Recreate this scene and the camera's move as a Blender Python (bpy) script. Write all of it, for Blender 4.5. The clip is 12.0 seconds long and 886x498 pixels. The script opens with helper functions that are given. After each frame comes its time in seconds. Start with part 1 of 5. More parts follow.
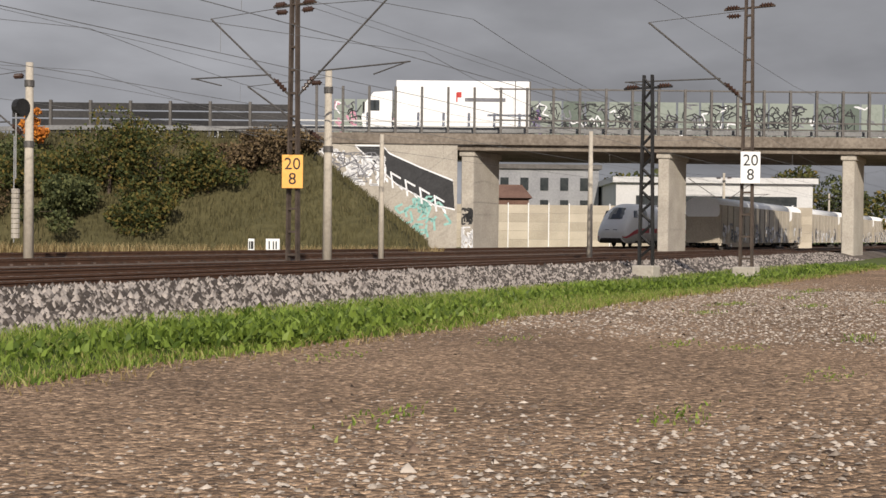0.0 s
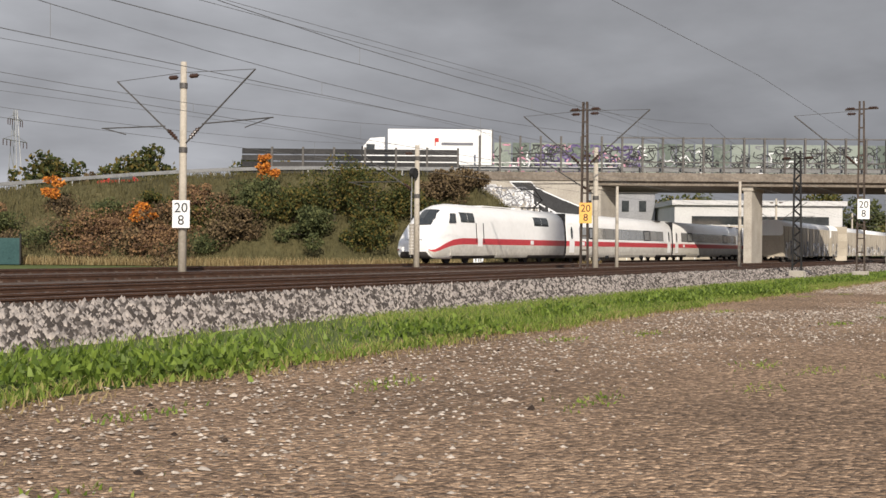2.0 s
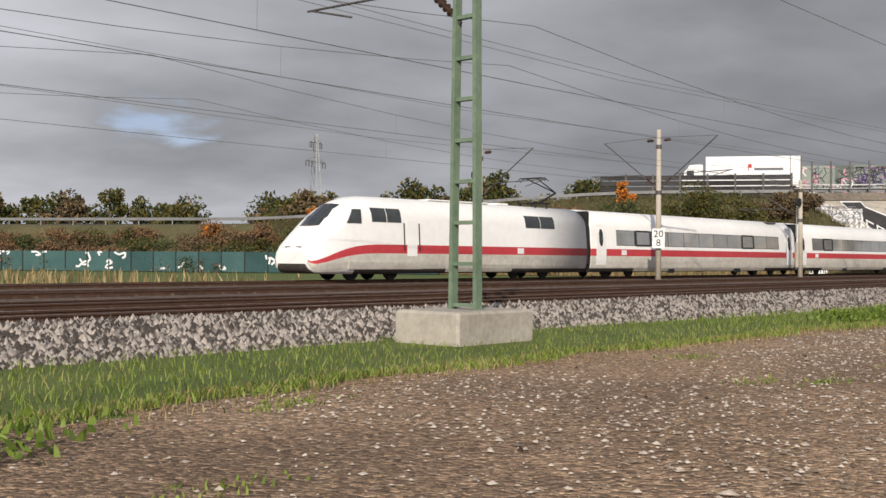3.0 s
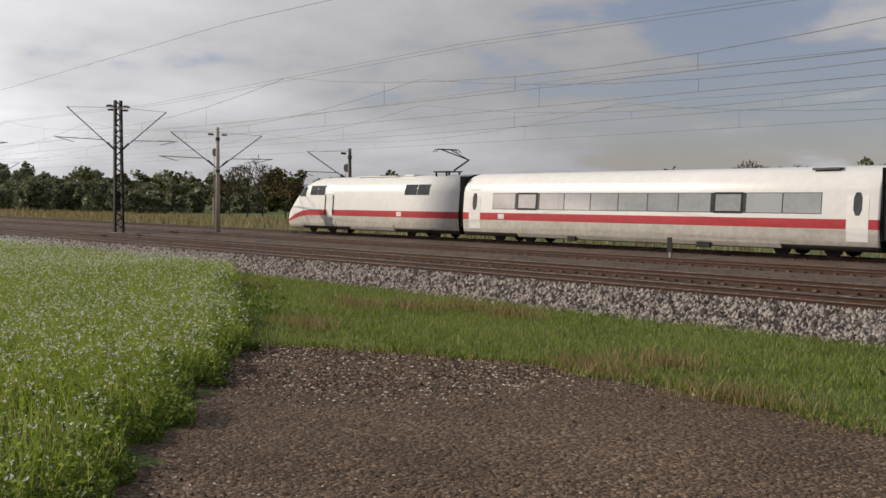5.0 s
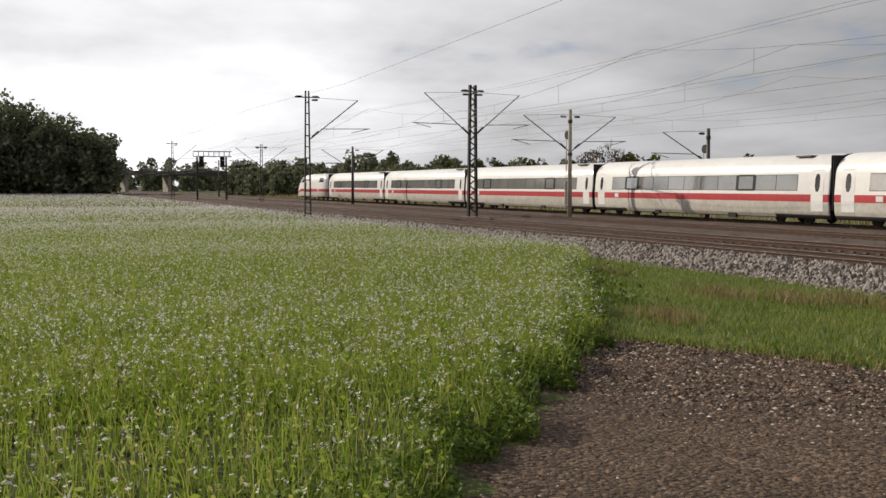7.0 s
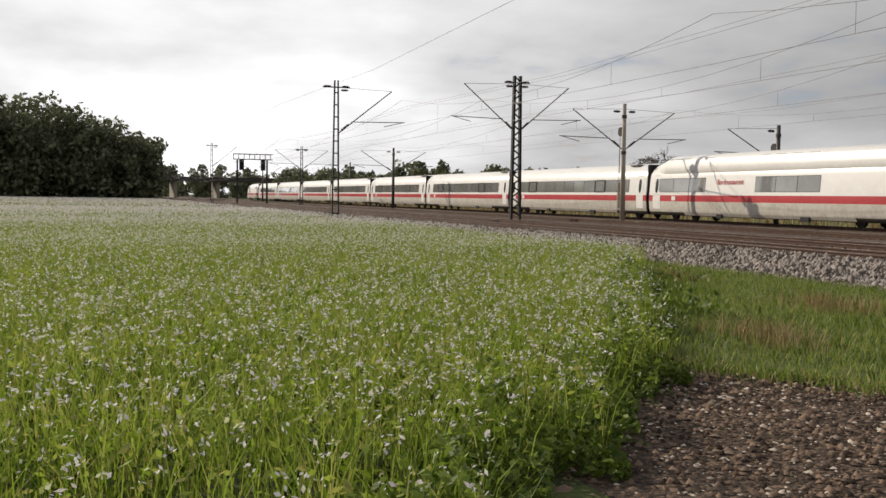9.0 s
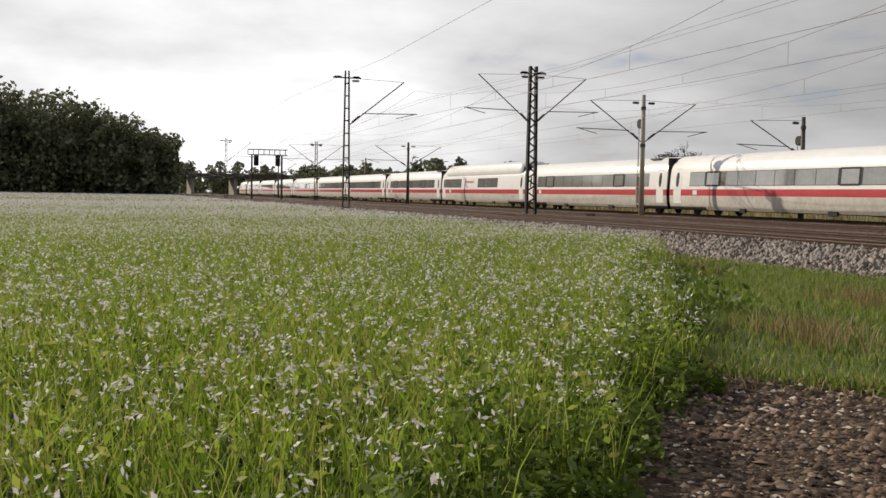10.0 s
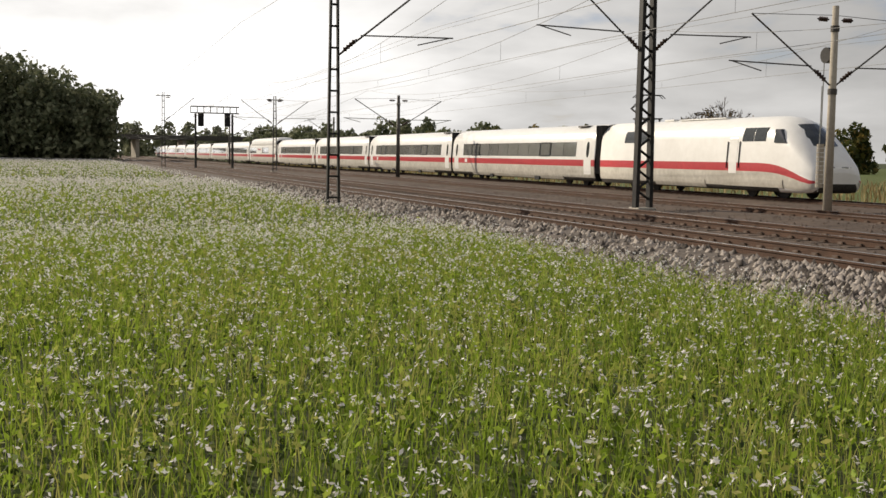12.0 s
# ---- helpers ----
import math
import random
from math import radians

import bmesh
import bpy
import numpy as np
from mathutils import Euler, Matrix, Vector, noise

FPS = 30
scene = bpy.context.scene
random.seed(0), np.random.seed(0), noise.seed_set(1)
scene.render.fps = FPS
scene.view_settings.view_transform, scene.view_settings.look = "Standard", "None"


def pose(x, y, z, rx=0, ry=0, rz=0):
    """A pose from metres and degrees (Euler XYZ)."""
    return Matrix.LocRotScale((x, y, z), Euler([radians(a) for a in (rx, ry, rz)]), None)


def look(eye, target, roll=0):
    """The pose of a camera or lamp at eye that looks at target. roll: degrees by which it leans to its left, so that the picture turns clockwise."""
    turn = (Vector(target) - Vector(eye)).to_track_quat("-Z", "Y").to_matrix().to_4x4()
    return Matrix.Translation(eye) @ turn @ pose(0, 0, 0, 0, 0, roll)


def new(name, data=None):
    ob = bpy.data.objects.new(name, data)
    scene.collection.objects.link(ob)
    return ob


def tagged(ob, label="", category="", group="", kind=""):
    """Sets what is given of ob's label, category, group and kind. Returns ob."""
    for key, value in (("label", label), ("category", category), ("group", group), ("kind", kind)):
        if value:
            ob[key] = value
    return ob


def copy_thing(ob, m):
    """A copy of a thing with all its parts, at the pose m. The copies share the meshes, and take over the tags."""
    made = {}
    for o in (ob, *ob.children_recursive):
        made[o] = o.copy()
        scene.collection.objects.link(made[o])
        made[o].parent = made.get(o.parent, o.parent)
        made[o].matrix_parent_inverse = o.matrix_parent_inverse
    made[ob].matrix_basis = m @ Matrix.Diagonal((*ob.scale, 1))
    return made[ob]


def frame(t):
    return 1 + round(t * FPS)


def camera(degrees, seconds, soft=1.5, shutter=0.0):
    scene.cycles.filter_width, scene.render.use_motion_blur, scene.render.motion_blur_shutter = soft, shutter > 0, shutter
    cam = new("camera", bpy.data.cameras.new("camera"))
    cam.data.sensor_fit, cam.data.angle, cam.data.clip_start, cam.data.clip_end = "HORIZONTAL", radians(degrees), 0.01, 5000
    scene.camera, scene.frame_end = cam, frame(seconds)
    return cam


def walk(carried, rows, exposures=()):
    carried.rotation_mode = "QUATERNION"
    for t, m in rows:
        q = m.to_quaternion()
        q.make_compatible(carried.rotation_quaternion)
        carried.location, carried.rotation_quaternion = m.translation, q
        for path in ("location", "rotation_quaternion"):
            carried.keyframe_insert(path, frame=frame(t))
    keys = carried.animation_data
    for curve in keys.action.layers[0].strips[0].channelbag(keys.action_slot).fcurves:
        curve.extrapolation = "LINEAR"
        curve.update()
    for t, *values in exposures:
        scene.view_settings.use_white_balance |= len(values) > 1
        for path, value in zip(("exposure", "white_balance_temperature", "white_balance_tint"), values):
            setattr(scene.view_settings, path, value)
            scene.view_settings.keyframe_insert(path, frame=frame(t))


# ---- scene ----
cam = camera(43.60, 12.0)


def aim(x, y, z, yaw, pitch, roll):
    """A camera pose: yaw clockwise from +y, pitch up, roll to the right, in degrees."""
    a, b = radians(yaw), radians(pitch)
    d = Vector((math.sin(a) * math.cos(b), math.cos(a) * math.cos(b), math.sin(b)))
    e = Vector((x, y, z))
    return look(e, e + d, -roll)


walk(cam, [
    (0.0, aim(68.26, 3.86, 1.428, 60.24, -0.73, -0.61)),
    (0.5, aim(68.02, 3.95, 1.519, 59.40, -1.03, -0.61)),
    (1.0, aim(64.39, 3.95, 1.597, 57.42, -0.65, -0.62)),
    (1.5, aim(52.20, 4.23, 1.519, 60.11, -0.33, -0.47)),
    (2.0, aim(41.67, 3.84, 1.460, 60.58, 0.02, -0.45)),
    (2.5, aim(30.62, 3.05, 1.556, 56.56, 0.12, -0.39)),
    (2.7, aim(26.63, 2.65, 1.593, 55.10, 0.34, -0.40)),
    (4.3, aim(5.59, -2.44, 1.433, -25.18, -0.32, -0.75)),
    (4.5, aim(5.63, -2.74, 1.508, -34.25, -0.71, -0.97)),
    (4.8, aim(3.10, -3.15, 2.30, -46.80, -2.10, -0.70)),
    (5.0, aim(1.09, -3.5, 2.85, -51.63, -2.5, -0.35)),
    (5.5, aim(4.33, -4.86, 3.0, -61.39, -2.67, 0.51)),
    (6.0, aim(2.24, -3.96, 2.93, -64.75, -2.8, 0.18)),
    (6.5, aim(0.29, -3.05, 2.79, -67.91, -2.88, -0.02)),
    (7.0, aim(-1.46, -2.19, 2.62, -69.65, -3.25, -0.06)),
    (9.0, aim(-7.6, 0.96, 1.84, -72.33, -2.67, -0.81)),
    (9.5, aim(-8.55, 1.45, 1.71, -72.62, -2.68, -0.83)),
    (10.0, aim(-9.35, 1.85, 1.59, -73.27, -2.8, -0.91)),
    (10.5, aim(-10.07, 2.2, 1.47, -73.71, -2.9, -0.99)),
    (11.0, aim(-11.21, 2.78, 1.36, -74.0, -2.69, -1.15)),
    (11.5, aim(-22.69, 3.60, 1.67, -72.34, -3.52, -0.84)),
    (11.7, aim(-27.90, 4.60, 1.86, -72.00, -3.90, -0.84)),
    (12.0, aim(-38.31, 6.66, 2.26, -71.01, -4.77, -0.85)),
], ((0.0, 0.26, 6500, 10), (1.0, 0.32, 6500, 10), (2.0, 0.38, 6450, 9), (2.7, 0.34, 6450, 9), (4.3, -0.08, 6650, 10), (5.5, 0.0, 6700, 8), (7.0, 0.02, 6750, 8), (9.0, 0.04, 6850, 8), (11.0, 0.06, 6900, 8), (11.5, 0.12, 7000, 7), (12.0, 0.20, 7100, 7)))
TRAIN_ROWS = ((0.0, 158.5), (0.5, 141.2), (1.0, 126.8), (1.5, 116.4), (2.0, 100.0), (2.5, 81.0), (2.7, 70.2), (4.3, -27.3), (4.5, -36.7), (4.8, -56.7), (5.0, -68.9), (5.5, -94.8), (6.0, -121.4), (6.5, -148.2), (7.0, -174.8), (9.0, -280.6), (9.5, -306.7), (10.0, -333.3), (10.5, -360.0), (11.0, -386.1), (11.5, -411.3), (11.7, -421.2), (12.0, -436.0))

# ---- world, sun, exposure ----
SUN_DIR = Vector((-0.72, -0.52, 0.44)).normalized()
world = bpy.data.worlds.new("sky")
scene.world = world
world.use_nodes = True
wn, wl = world.node_tree.nodes, world.node_tree.links
wn.clear()
w_out = wn.new("ShaderNodeOutputWorld")
w_bg = wn.new("ShaderNodeBackground")
w_sky = wn.new("ShaderNodeTexSky")
w_sky.sky_type = "NISHITA"
w_sky.sun_disc = False
w_sky.sun_elevation = math.asin(SUN_DIR.z)
w_sky.sun_rotation = math.atan2(SUN_DIR.x, SUN_DIR.y)
w_sky.air_density, w_sky.dust_density, w_sky.ozone_density = 1.0, 0.9, 1.6
w_geo = wn.new("ShaderNodeTexCoord")
w_sep = wn.new("ShaderNodeSeparateXYZ")
wl.new(w_geo.outputs["Generated"], w_sep.inputs[0])


def wmath(op, a, b=0.0, c=0.0):
    n = wn.new("ShaderNodeMath")
    n.operation = op
    for i, v in enumerate((a, b, c)):
        if isinstance(v, (int, float)):
            n.inputs[i].default_value = v
        else:
            wl.new(v, n.inputs[i])
    return n.outputs[0]


# flat cloud layer: the direction is divided by its height
w_h = wmath("MAXIMUM", wmath("ADD", w_sep.outputs[2], 0.20), 0.06)
w_comb = wn.new("ShaderNodeCombineXYZ")
wl.new(wmath("DIVIDE", w_sep.outputs[0], w_h), w_comb.inputs[0])
wl.new(wmath("DIVIDE", w_sep.outputs[1], w_h), w_comb.inputs[1])
w_noise = wn.new("ShaderNodeTexNoise")
w_noise.inputs["Scale"].default_value = 1.35
w_noise.inputs["Detail"].default_value = 7.0
w_noise.inputs["Roughness"].default_value = 0.52
wl.new(w_comb.outputs[0], w_noise.inputs["Vector"])
w_noise2 = wn.new("ShaderNodeTexNoise")
w_noise2.inputs["Scale"].default_value = 0.55
w_noise2.inputs["Detail"].default_value = 4.0
wl.new(w_comb.outputs[0], w_noise2.inputs["Vector"])
# closed cover to the east and west, broken cloud between
w_x2 = wmath("MULTIPLY", w_sep.outputs[0], w_sep.outputs[0])
w_pos = wmath("MAXIMUM", w_sep.outputs[0], 0.0)
w_cover = wmath("ADD", wmath("MULTIPLY_ADD", w_x2, 0.32, -0.07), wmath("MULTIPLY", wmath("POWER", w_pos, 0.8), 0.34))
w_sum = wmath("ADD", w_noise.outputs["Fac"], w_cover)
w_ramp = wn.new("ShaderNodeMapRange")
w_ramp.inputs["From Min"].default_value = 0.51
w_ramp.inputs["From Max"].default_value = 0.60
wl.new(w_sum, w_ramp.inputs["Value"])
w_ramp.interpolation_type = "SMOOTHSTEP"
# grey bellies and brighter tops; thin bright cover in the west
w_bright = wmath("MULTIPLY", wmath("MULTIPLY_ADD", w_noise2.outputs["Fac"], 3.4, 1.5), wmath("MULTIPLY_ADD", w_x2, -0.85, 1.75))
w_neg = wmath("MAXIMUM", wmath("MULTIPLY", w_sep.outputs[0], -1.0), 0.0)
w_west = wmath("MULTIPLY_ADD", wmath("POWER", w_neg, 10.0), 3.0, 1.0)
w_bright = wmath("MULTIPLY", w_bright, wmath("MULTIPLY", w_west, wmath("MULTIPLY_ADD", wmath("POWER", w_pos, 1.4), -0.22, 1.0)))
w_bright = wmath("MULTIPLY", w_bright, wmath("MULTIPLY_ADD", w_noise.outputs["Fac"], 1.3, 0.36))
w_tint = wn.new("ShaderNodeCombineColor")
for i, k in enumerate((1.0, 1.01, 1.08)):
    wl.new(wmath("MULTIPLY", w_bright, k), w_tint.inputs[i])
w_mix = wn.new("ShaderNodeMix")
w_mix.data_type = "RGBA"
wl.new(wmath("MULTIPLY_ADD", w_ramp.outputs[0], 0.72, 0.28), w_mix.inputs["Factor"])
w_blue = wn.new("ShaderNodeMix")
w_blue.data_type, w_blue.blend_type = "RGBA", "MULTIPLY"
w_blue.inputs["Factor"].default_value = 1.0
w_blue.inputs["B"].default_value = (1.02, 0.93, 1.10, 1)
wl.new(w_sky.outputs[0], w_blue.inputs["A"])
wl.new(w_blue.outputs["Result"], w_mix.inputs["A"])
wl.new(w_tint.outputs[0], w_mix.inputs["B"])
wl.new(w_mix.outputs["Result"], w_bg.inputs["Color"])
w_bg.inputs["Strength"].default_value = 0.085
wl.new(w_bg.outputs[0], w_out.inputs["Surface"])

sun = new("sun", bpy.data.lights.new("sun", "SUN"))
sun.data.energy = 3.7
sun.data.angle = radians(0.6)
sun.data.color = (1.0, 0.91, 0.80)
sun.matrix_world = look(SUN_DIR * 50, (0, 0, 0))


# ---- materials ----
def ramp(nt, fac, stops):
    n = nt.nodes.new("ShaderNodeValToRGB")
    while len(n.color_ramp.elements) < len(stops):
        n.color_ramp.elements.new(0.5)
    for e, (p, c) in zip(n.color_ramp.elements, stops):
        e.position, e.color = p, (*c, 1)
    nt.links.new(fac, n.inputs[0])
    return n.outputs[0]


def mat(name, dark, light, scale=2.0, fine=30.0, rough=0.8, metal=0.0, bump=0.2, rand=0.0, island=0.0, spec=0.3, trans=0.0, tint=None):
    """Two scales of variation between a dark and a light colour, with fine relief."""
    m = bpy.data.materials.new(name)
    m.use_nodes = True
    nt = m.node_tree
    b = nt.nodes["Principled BSDF"]
    tc = nt.nodes.new("ShaderNodeTexCoord")
    big = nt.nodes.new("ShaderNodeTexNoise")
    big.inputs["Scale"].default_value, big.inputs["Detail"].default_value = scale, 5
    small = nt.nodes.new("ShaderNodeTexNoise")
    small.inputs["Scale"].default_value, small.inputs["Detail"].default_value = fine, 4
    nt.links.new(tc.outputs["Object"], big.inputs["Vector"])
    nt.links.new(tc.outputs["Object"], small.inputs["Vector"])
    mix = nt.nodes.new("ShaderNodeMath")
    mix.operation = "MULTIPLY_ADD"
    mix.inputs[1].default_value = 0.5
    nt.links.new(small.outputs["Fac"], mix.inputs[0])
    half = nt.nodes.new("ShaderNodeMath")
    half.operation = "MULTIPLY"
    half.inputs[1].default_value = 0.5
    nt.links.new(big.outputs["Fac"], half.inputs[0])
    nt.links.new(half.outputs[0], mix.inputs[2])
    fac = mix.outputs[0]
    if rand or island:
        src = nt.nodes.new("ShaderNodeObjectInfo").outputs["Random"] if rand else nt.nodes.new("ShaderNodeNewGeometry").outputs["Random Per Island"]
        add = nt.nodes.new("ShaderNodeMath")
        add.operation = "MULTIPLY_ADD"
        nt.links.new(src, add.inputs[0])
        add.inputs[1].default_value = rand or island
        sub = nt.nodes.new("ShaderNodeMath")
        sub.operation = "SUBTRACT"
        nt.links.new(fac, sub.inputs[0])
        sub.inputs[1].default_value = 0.5 * (rand or island)
        nt.links.new(sub.outputs[0], add.inputs[2])
        fac = add.outputs[0]
    stops = [(0.3, dark), (0.7, light)]
    if tint:
        stops = [(0.25, dark), (0.55, light), (0.8, tint)]
    nt.links.new(ramp(nt, fac, stops), b.inputs["Base Color"])
    b.inputs["Roughness"].default_value, b.inputs["Metallic"].default_value = rough, metal
    b.inputs["Specular IOR Level"].default_value = spec
    if trans:
        tr = nt.nodes.new("ShaderNodeBsdfTranslucent")
        ms = nt.nodes.new("ShaderNodeMixShader")
        ms.inputs[0].default_value = trans
        nt.links.new(b.inputs["Base Color"].links[0].from_socket, tr.inputs[0])
        nt.links.new(b.outputs[0], ms.inputs[1])
        nt.links.new(tr.outputs[0], ms.inputs[2])
        nt.links.new(ms.outputs[0], nt.nodes["Material Output"].inputs[0])
    if bump:
        bp = nt.nodes.new("ShaderNodeBump")
        bp.inputs["Strength"].default_value, bp.inputs["Distance"].default_value = bump, 0.02
        nt.links.new(small.outputs["Fac"], bp.inputs["Height"])
        nt.links.new(bp.outputs[0], b.inputs["Normal"])
    return m


def soil_mat():
    """Crumbly soil: cells of clod size, some of them pale pebbles, over broad lighter and darker patches."""
    m = mat("ploughed soil", (0.062, 0.041, 0.027), (0.205, 0.138, 0.090), 0.30, 16.0, 0.95, bump=0, tint=(0.31, 0.22, 0.15))
    nt = m.node_tree
    b = nt.nodes["Principled BSDF"]
    tc = nt.nodes.new("ShaderNodeTexCoord")
    base = b.inputs["Base Color"].links[0].from_socket
    # light put into the colour: dark beside the flowering field, paler towards the road bridge
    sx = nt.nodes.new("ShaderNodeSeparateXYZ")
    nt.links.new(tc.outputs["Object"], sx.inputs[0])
    # fade along x from the shaded end to the bright end
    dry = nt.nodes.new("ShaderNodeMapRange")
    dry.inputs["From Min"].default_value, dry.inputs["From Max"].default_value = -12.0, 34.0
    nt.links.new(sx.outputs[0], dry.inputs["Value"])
    shade_mix = nt.nodes.new("ShaderNodeMixRGB")
    shade_mix.blend_type = "MULTIPLY"
    shade_mix.inputs[0].default_value = 1.0
    nt.links.new(base, shade_mix.inputs[1])
    nt.links.new(ramp(nt, dry.outputs[0], [(0.0, (0.58, 0.575, 0.57)), (1.0, (1.52, 1.50, 1.42))]), shade_mix.inputs[2])
    base = shade_mix.outputs[0]
    prev = None
    for scale, share, strength in ((17.0, 0.62, 0.75), (38.0, 0.50, 0.4)):
        vo = nt.nodes.new("ShaderNodeTexVoronoi")
        vo.inputs["Scale"].default_value = scale
        vo.inputs["Randomness"].default_value = 1.0
        wob = nt.nodes.new("ShaderNodeTexNoise")
        wob.inputs["Scale"].default_value = scale * 0.7
        add = nt.nodes.new("ShaderNodeMixRGB")
        add.blend_type = "ADD"
        add.inputs[0].default_value = 0.06
        nt.links.new(tc.outputs["Object"], wob.inputs["Vector"])
        nt.links.new(tc.outputs["Object"], add.inputs[1])
        nt.links.new(wob.outputs["Color"], add.inputs[2])
        nt.links.new(add.outputs[0], vo.inputs["Vector"])
        sep = nt.nodes.new("ShaderNodeSeparateColor")
        nt.links.new(vo.outputs["Color"], sep.inputs[0])
        tone = ramp(nt, sep.outputs[0], [(0.0, (0.30, 0.28, 0.27)), (0.5, (0.95, 0.95, 0.95)), (0.80, (1.25, 1.25, 1.25)), (0.90, (1.9, 1.95, 2.0))])
        mul = nt.nodes.new("ShaderNodeMixRGB")
        mul.blend_type = "MULTIPLY"
        mul.inputs[0].default_value = share
        nt.links.new(base, mul.inputs[1])
        nt.links.new(tone, mul.inputs[2])
        base = mul.outputs[0]
        bp = nt.nodes.new("ShaderNodeBump")
        bp.invert = True
        bp.inputs["Strength"].default_value = strength
        bp.inputs["Distance"].default_value = 0.9 / scale
        nt.links.new(vo.outputs["Distance"], bp.inputs["Height"])
        if prev is not None:
            nt.links.new(prev, bp.inputs["Normal"])
        prev = bp.outputs[0]
    nt.links.new(base, b.inputs["Base Color"])
    nt.links.new(prev, b.inputs["Normal"])
    return m


M = {}
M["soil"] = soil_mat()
M["stone"] = mat("field pebble", (0.22, 0.168, 0.124), (0.62, 0.53, 0.43), 3, 20, 0.85, island=1.0, bump=0.1)
M["clod"] = mat("soil clod", (0.040, 0.026, 0.018), (0.25, 0.17, 0.118), 3, 20, 0.95, island=0.9, bump=0.3)
M["turf"] = mat("turf", (0.045, 0.065, 0.016), (0.14, 0.17, 0.04), 0.5, 12, 0.95, bump=0.6)
M["grass"] = mat("grass blade", (0.085, 0.135, 0.017), (0.25, 0.34, 0.055), 0.35, 14, 0.6, island=0.6, bump=0, tint=(0.36, 0.33, 0.12), trans=0.35)
M["weed"] = mat("weed leaf", (0.075, 0.12, 0.017), (0.22, 0.30, 0.05), 1, 9, 0.55, island=0.6, bump=0, trans=0.35)
M["dry"] = mat("dry grass", (0.20, 0.14, 0.06), (0.42, 0.33, 0.17), 1, 9, 0.8, island=0.6, bump=0, trans=0.3)
# leaf green with the shade between the stems put into its colour
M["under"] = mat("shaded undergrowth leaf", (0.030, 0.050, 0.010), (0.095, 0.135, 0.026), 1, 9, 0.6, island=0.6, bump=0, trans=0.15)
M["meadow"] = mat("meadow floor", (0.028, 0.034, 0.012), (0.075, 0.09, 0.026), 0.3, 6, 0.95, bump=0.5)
M["stem"] = mat("field stem", (0.13, 0.20, 0.018), (0.34, 0.46, 0.058), 0.4, 6, 0.55, island=0.7, bump=0, tint=(0.42, 0.40, 0.12), trans=0.45)
M["petal"] = mat("pale petal", (0.80, 0.74, 0.74), (0.97, 0.95, 0.92), 2, 10, 0.7, island=0.9, bump=0, trans=0.3)
M["ballast"] = mat("ballast bed", (0.055, 0.045, 0.038), (0.20, 0.168, 0.142), 0.6, 9, 0.95, bump=1.0)
M["ballast_stone"] = mat("ballast stone", (0.068, 0.056, 0.047), (0.43, 0.375, 0.325), 2, 12, 0.85, island=1.1, bump=0.2)
M["rust_bed"] = mat("rusty ballast", (0.050, 0.037, 0.029), (0.15, 0.108, 0.082), 0.7, 8, 0.95, bump=0.9)
M["rail"] = mat("rusty rail", (0.045, 0.024, 0.015), (0.11, 0.058, 0.036), 3, 30, 0.7, metal=0.2, bump=0.2)
M["rail_top"] = mat("worn rail head", (0.40, 0.38, 0.36), (0.62, 0.60, 0.58), 2, 20, 0.25, metal=1.0, bump=0)
M["sleeper"] = mat("sleeper", (0.07, 0.05, 0.038), (0.17, 0.125, 0.10), 2, 20, 0.9, rand=0, island=0.4)
M["white"] = mat("train white paint", (0.79, 0.775, 0.735), (0.90, 0.89, 0.855), 0.5, 3, 0.32, bump=0, spec=0.5)
M["white_low"] = mat("dusty white paint", (0.42, 0.39, 0.33), (0.66, 0.63, 0.56), 0.7, 4, 0.5, bump=0, spec=0.4)
M["red"] = mat("train red paint", (0.42, 0.035, 0.045), (0.55, 0.06, 0.07), 0.6, 5, 0.35, bump=0, spec=0.5)
M["skirt"] = mat("grimy underframe", (0.025, 0.022, 0.02), (0.09, 0.08, 0.07), 1.2, 10, 0.8)
M["black"] = mat("black rubber", (0.008, 0.008, 0.009), (0.022, 0.022, 0.024), 2, 12, 0.7)
M["glass"] = mat("dark window glass", (0.02, 0.024, 0.026), (0.055, 0.06, 0.06), 0.7, 3, 0.06, bump=0, spec=0.8)
# bright sky reflection partly put into the pale, part-metal base colour
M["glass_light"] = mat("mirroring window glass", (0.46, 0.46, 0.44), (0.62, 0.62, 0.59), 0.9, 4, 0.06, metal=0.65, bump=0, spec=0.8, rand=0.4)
M["steel"] = mat("weathered steel", (0.06, 0.055, 0.05), (0.15, 0.14, 0.13), 2, 15, 0.6, metal=0.4)
M["dark_steel"] = mat("dark steel", (0.015, 0.015, 0.016), (0.05, 0.048, 0.046), 2, 15, 0.6, metal=0.4)
M["rusty_steel"] = mat("rusty lattice steel", (0.05, 0.038, 0.03), (0.13, 0.10, 0.08), 2, 15, 0.7, metal=0.3)
M["green_steel"] = mat("green painted steel", (0.17, 0.25, 0.14), (0.28, 0.38, 0.22), 1.2, 9, 0.55)
M["green_lattice"] = mat("faded green steel", (0.10, 0.15, 0.10), (0.19, 0.25, 0.17), 1.2, 9, 0.6)
M["galv"] = mat("galvanised steel", (0.30, 0.30, 0.29), (0.48, 0.48, 0.46), 2, 14, 0.45, metal=0.6)
M["concrete"] = mat("concrete", (0.28, 0.25, 0.21), (0.48, 0.44, 0.37), 0.6, 9, 0.9, bump=0.3)
M["mast_concrete"] = mat("spun concrete", (0.34, 0.30, 0.24), (0.52, 0.47, 0.39), 0.9, 9, 0.85, bump=0.2)
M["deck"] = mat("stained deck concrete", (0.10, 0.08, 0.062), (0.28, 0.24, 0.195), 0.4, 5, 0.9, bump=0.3)
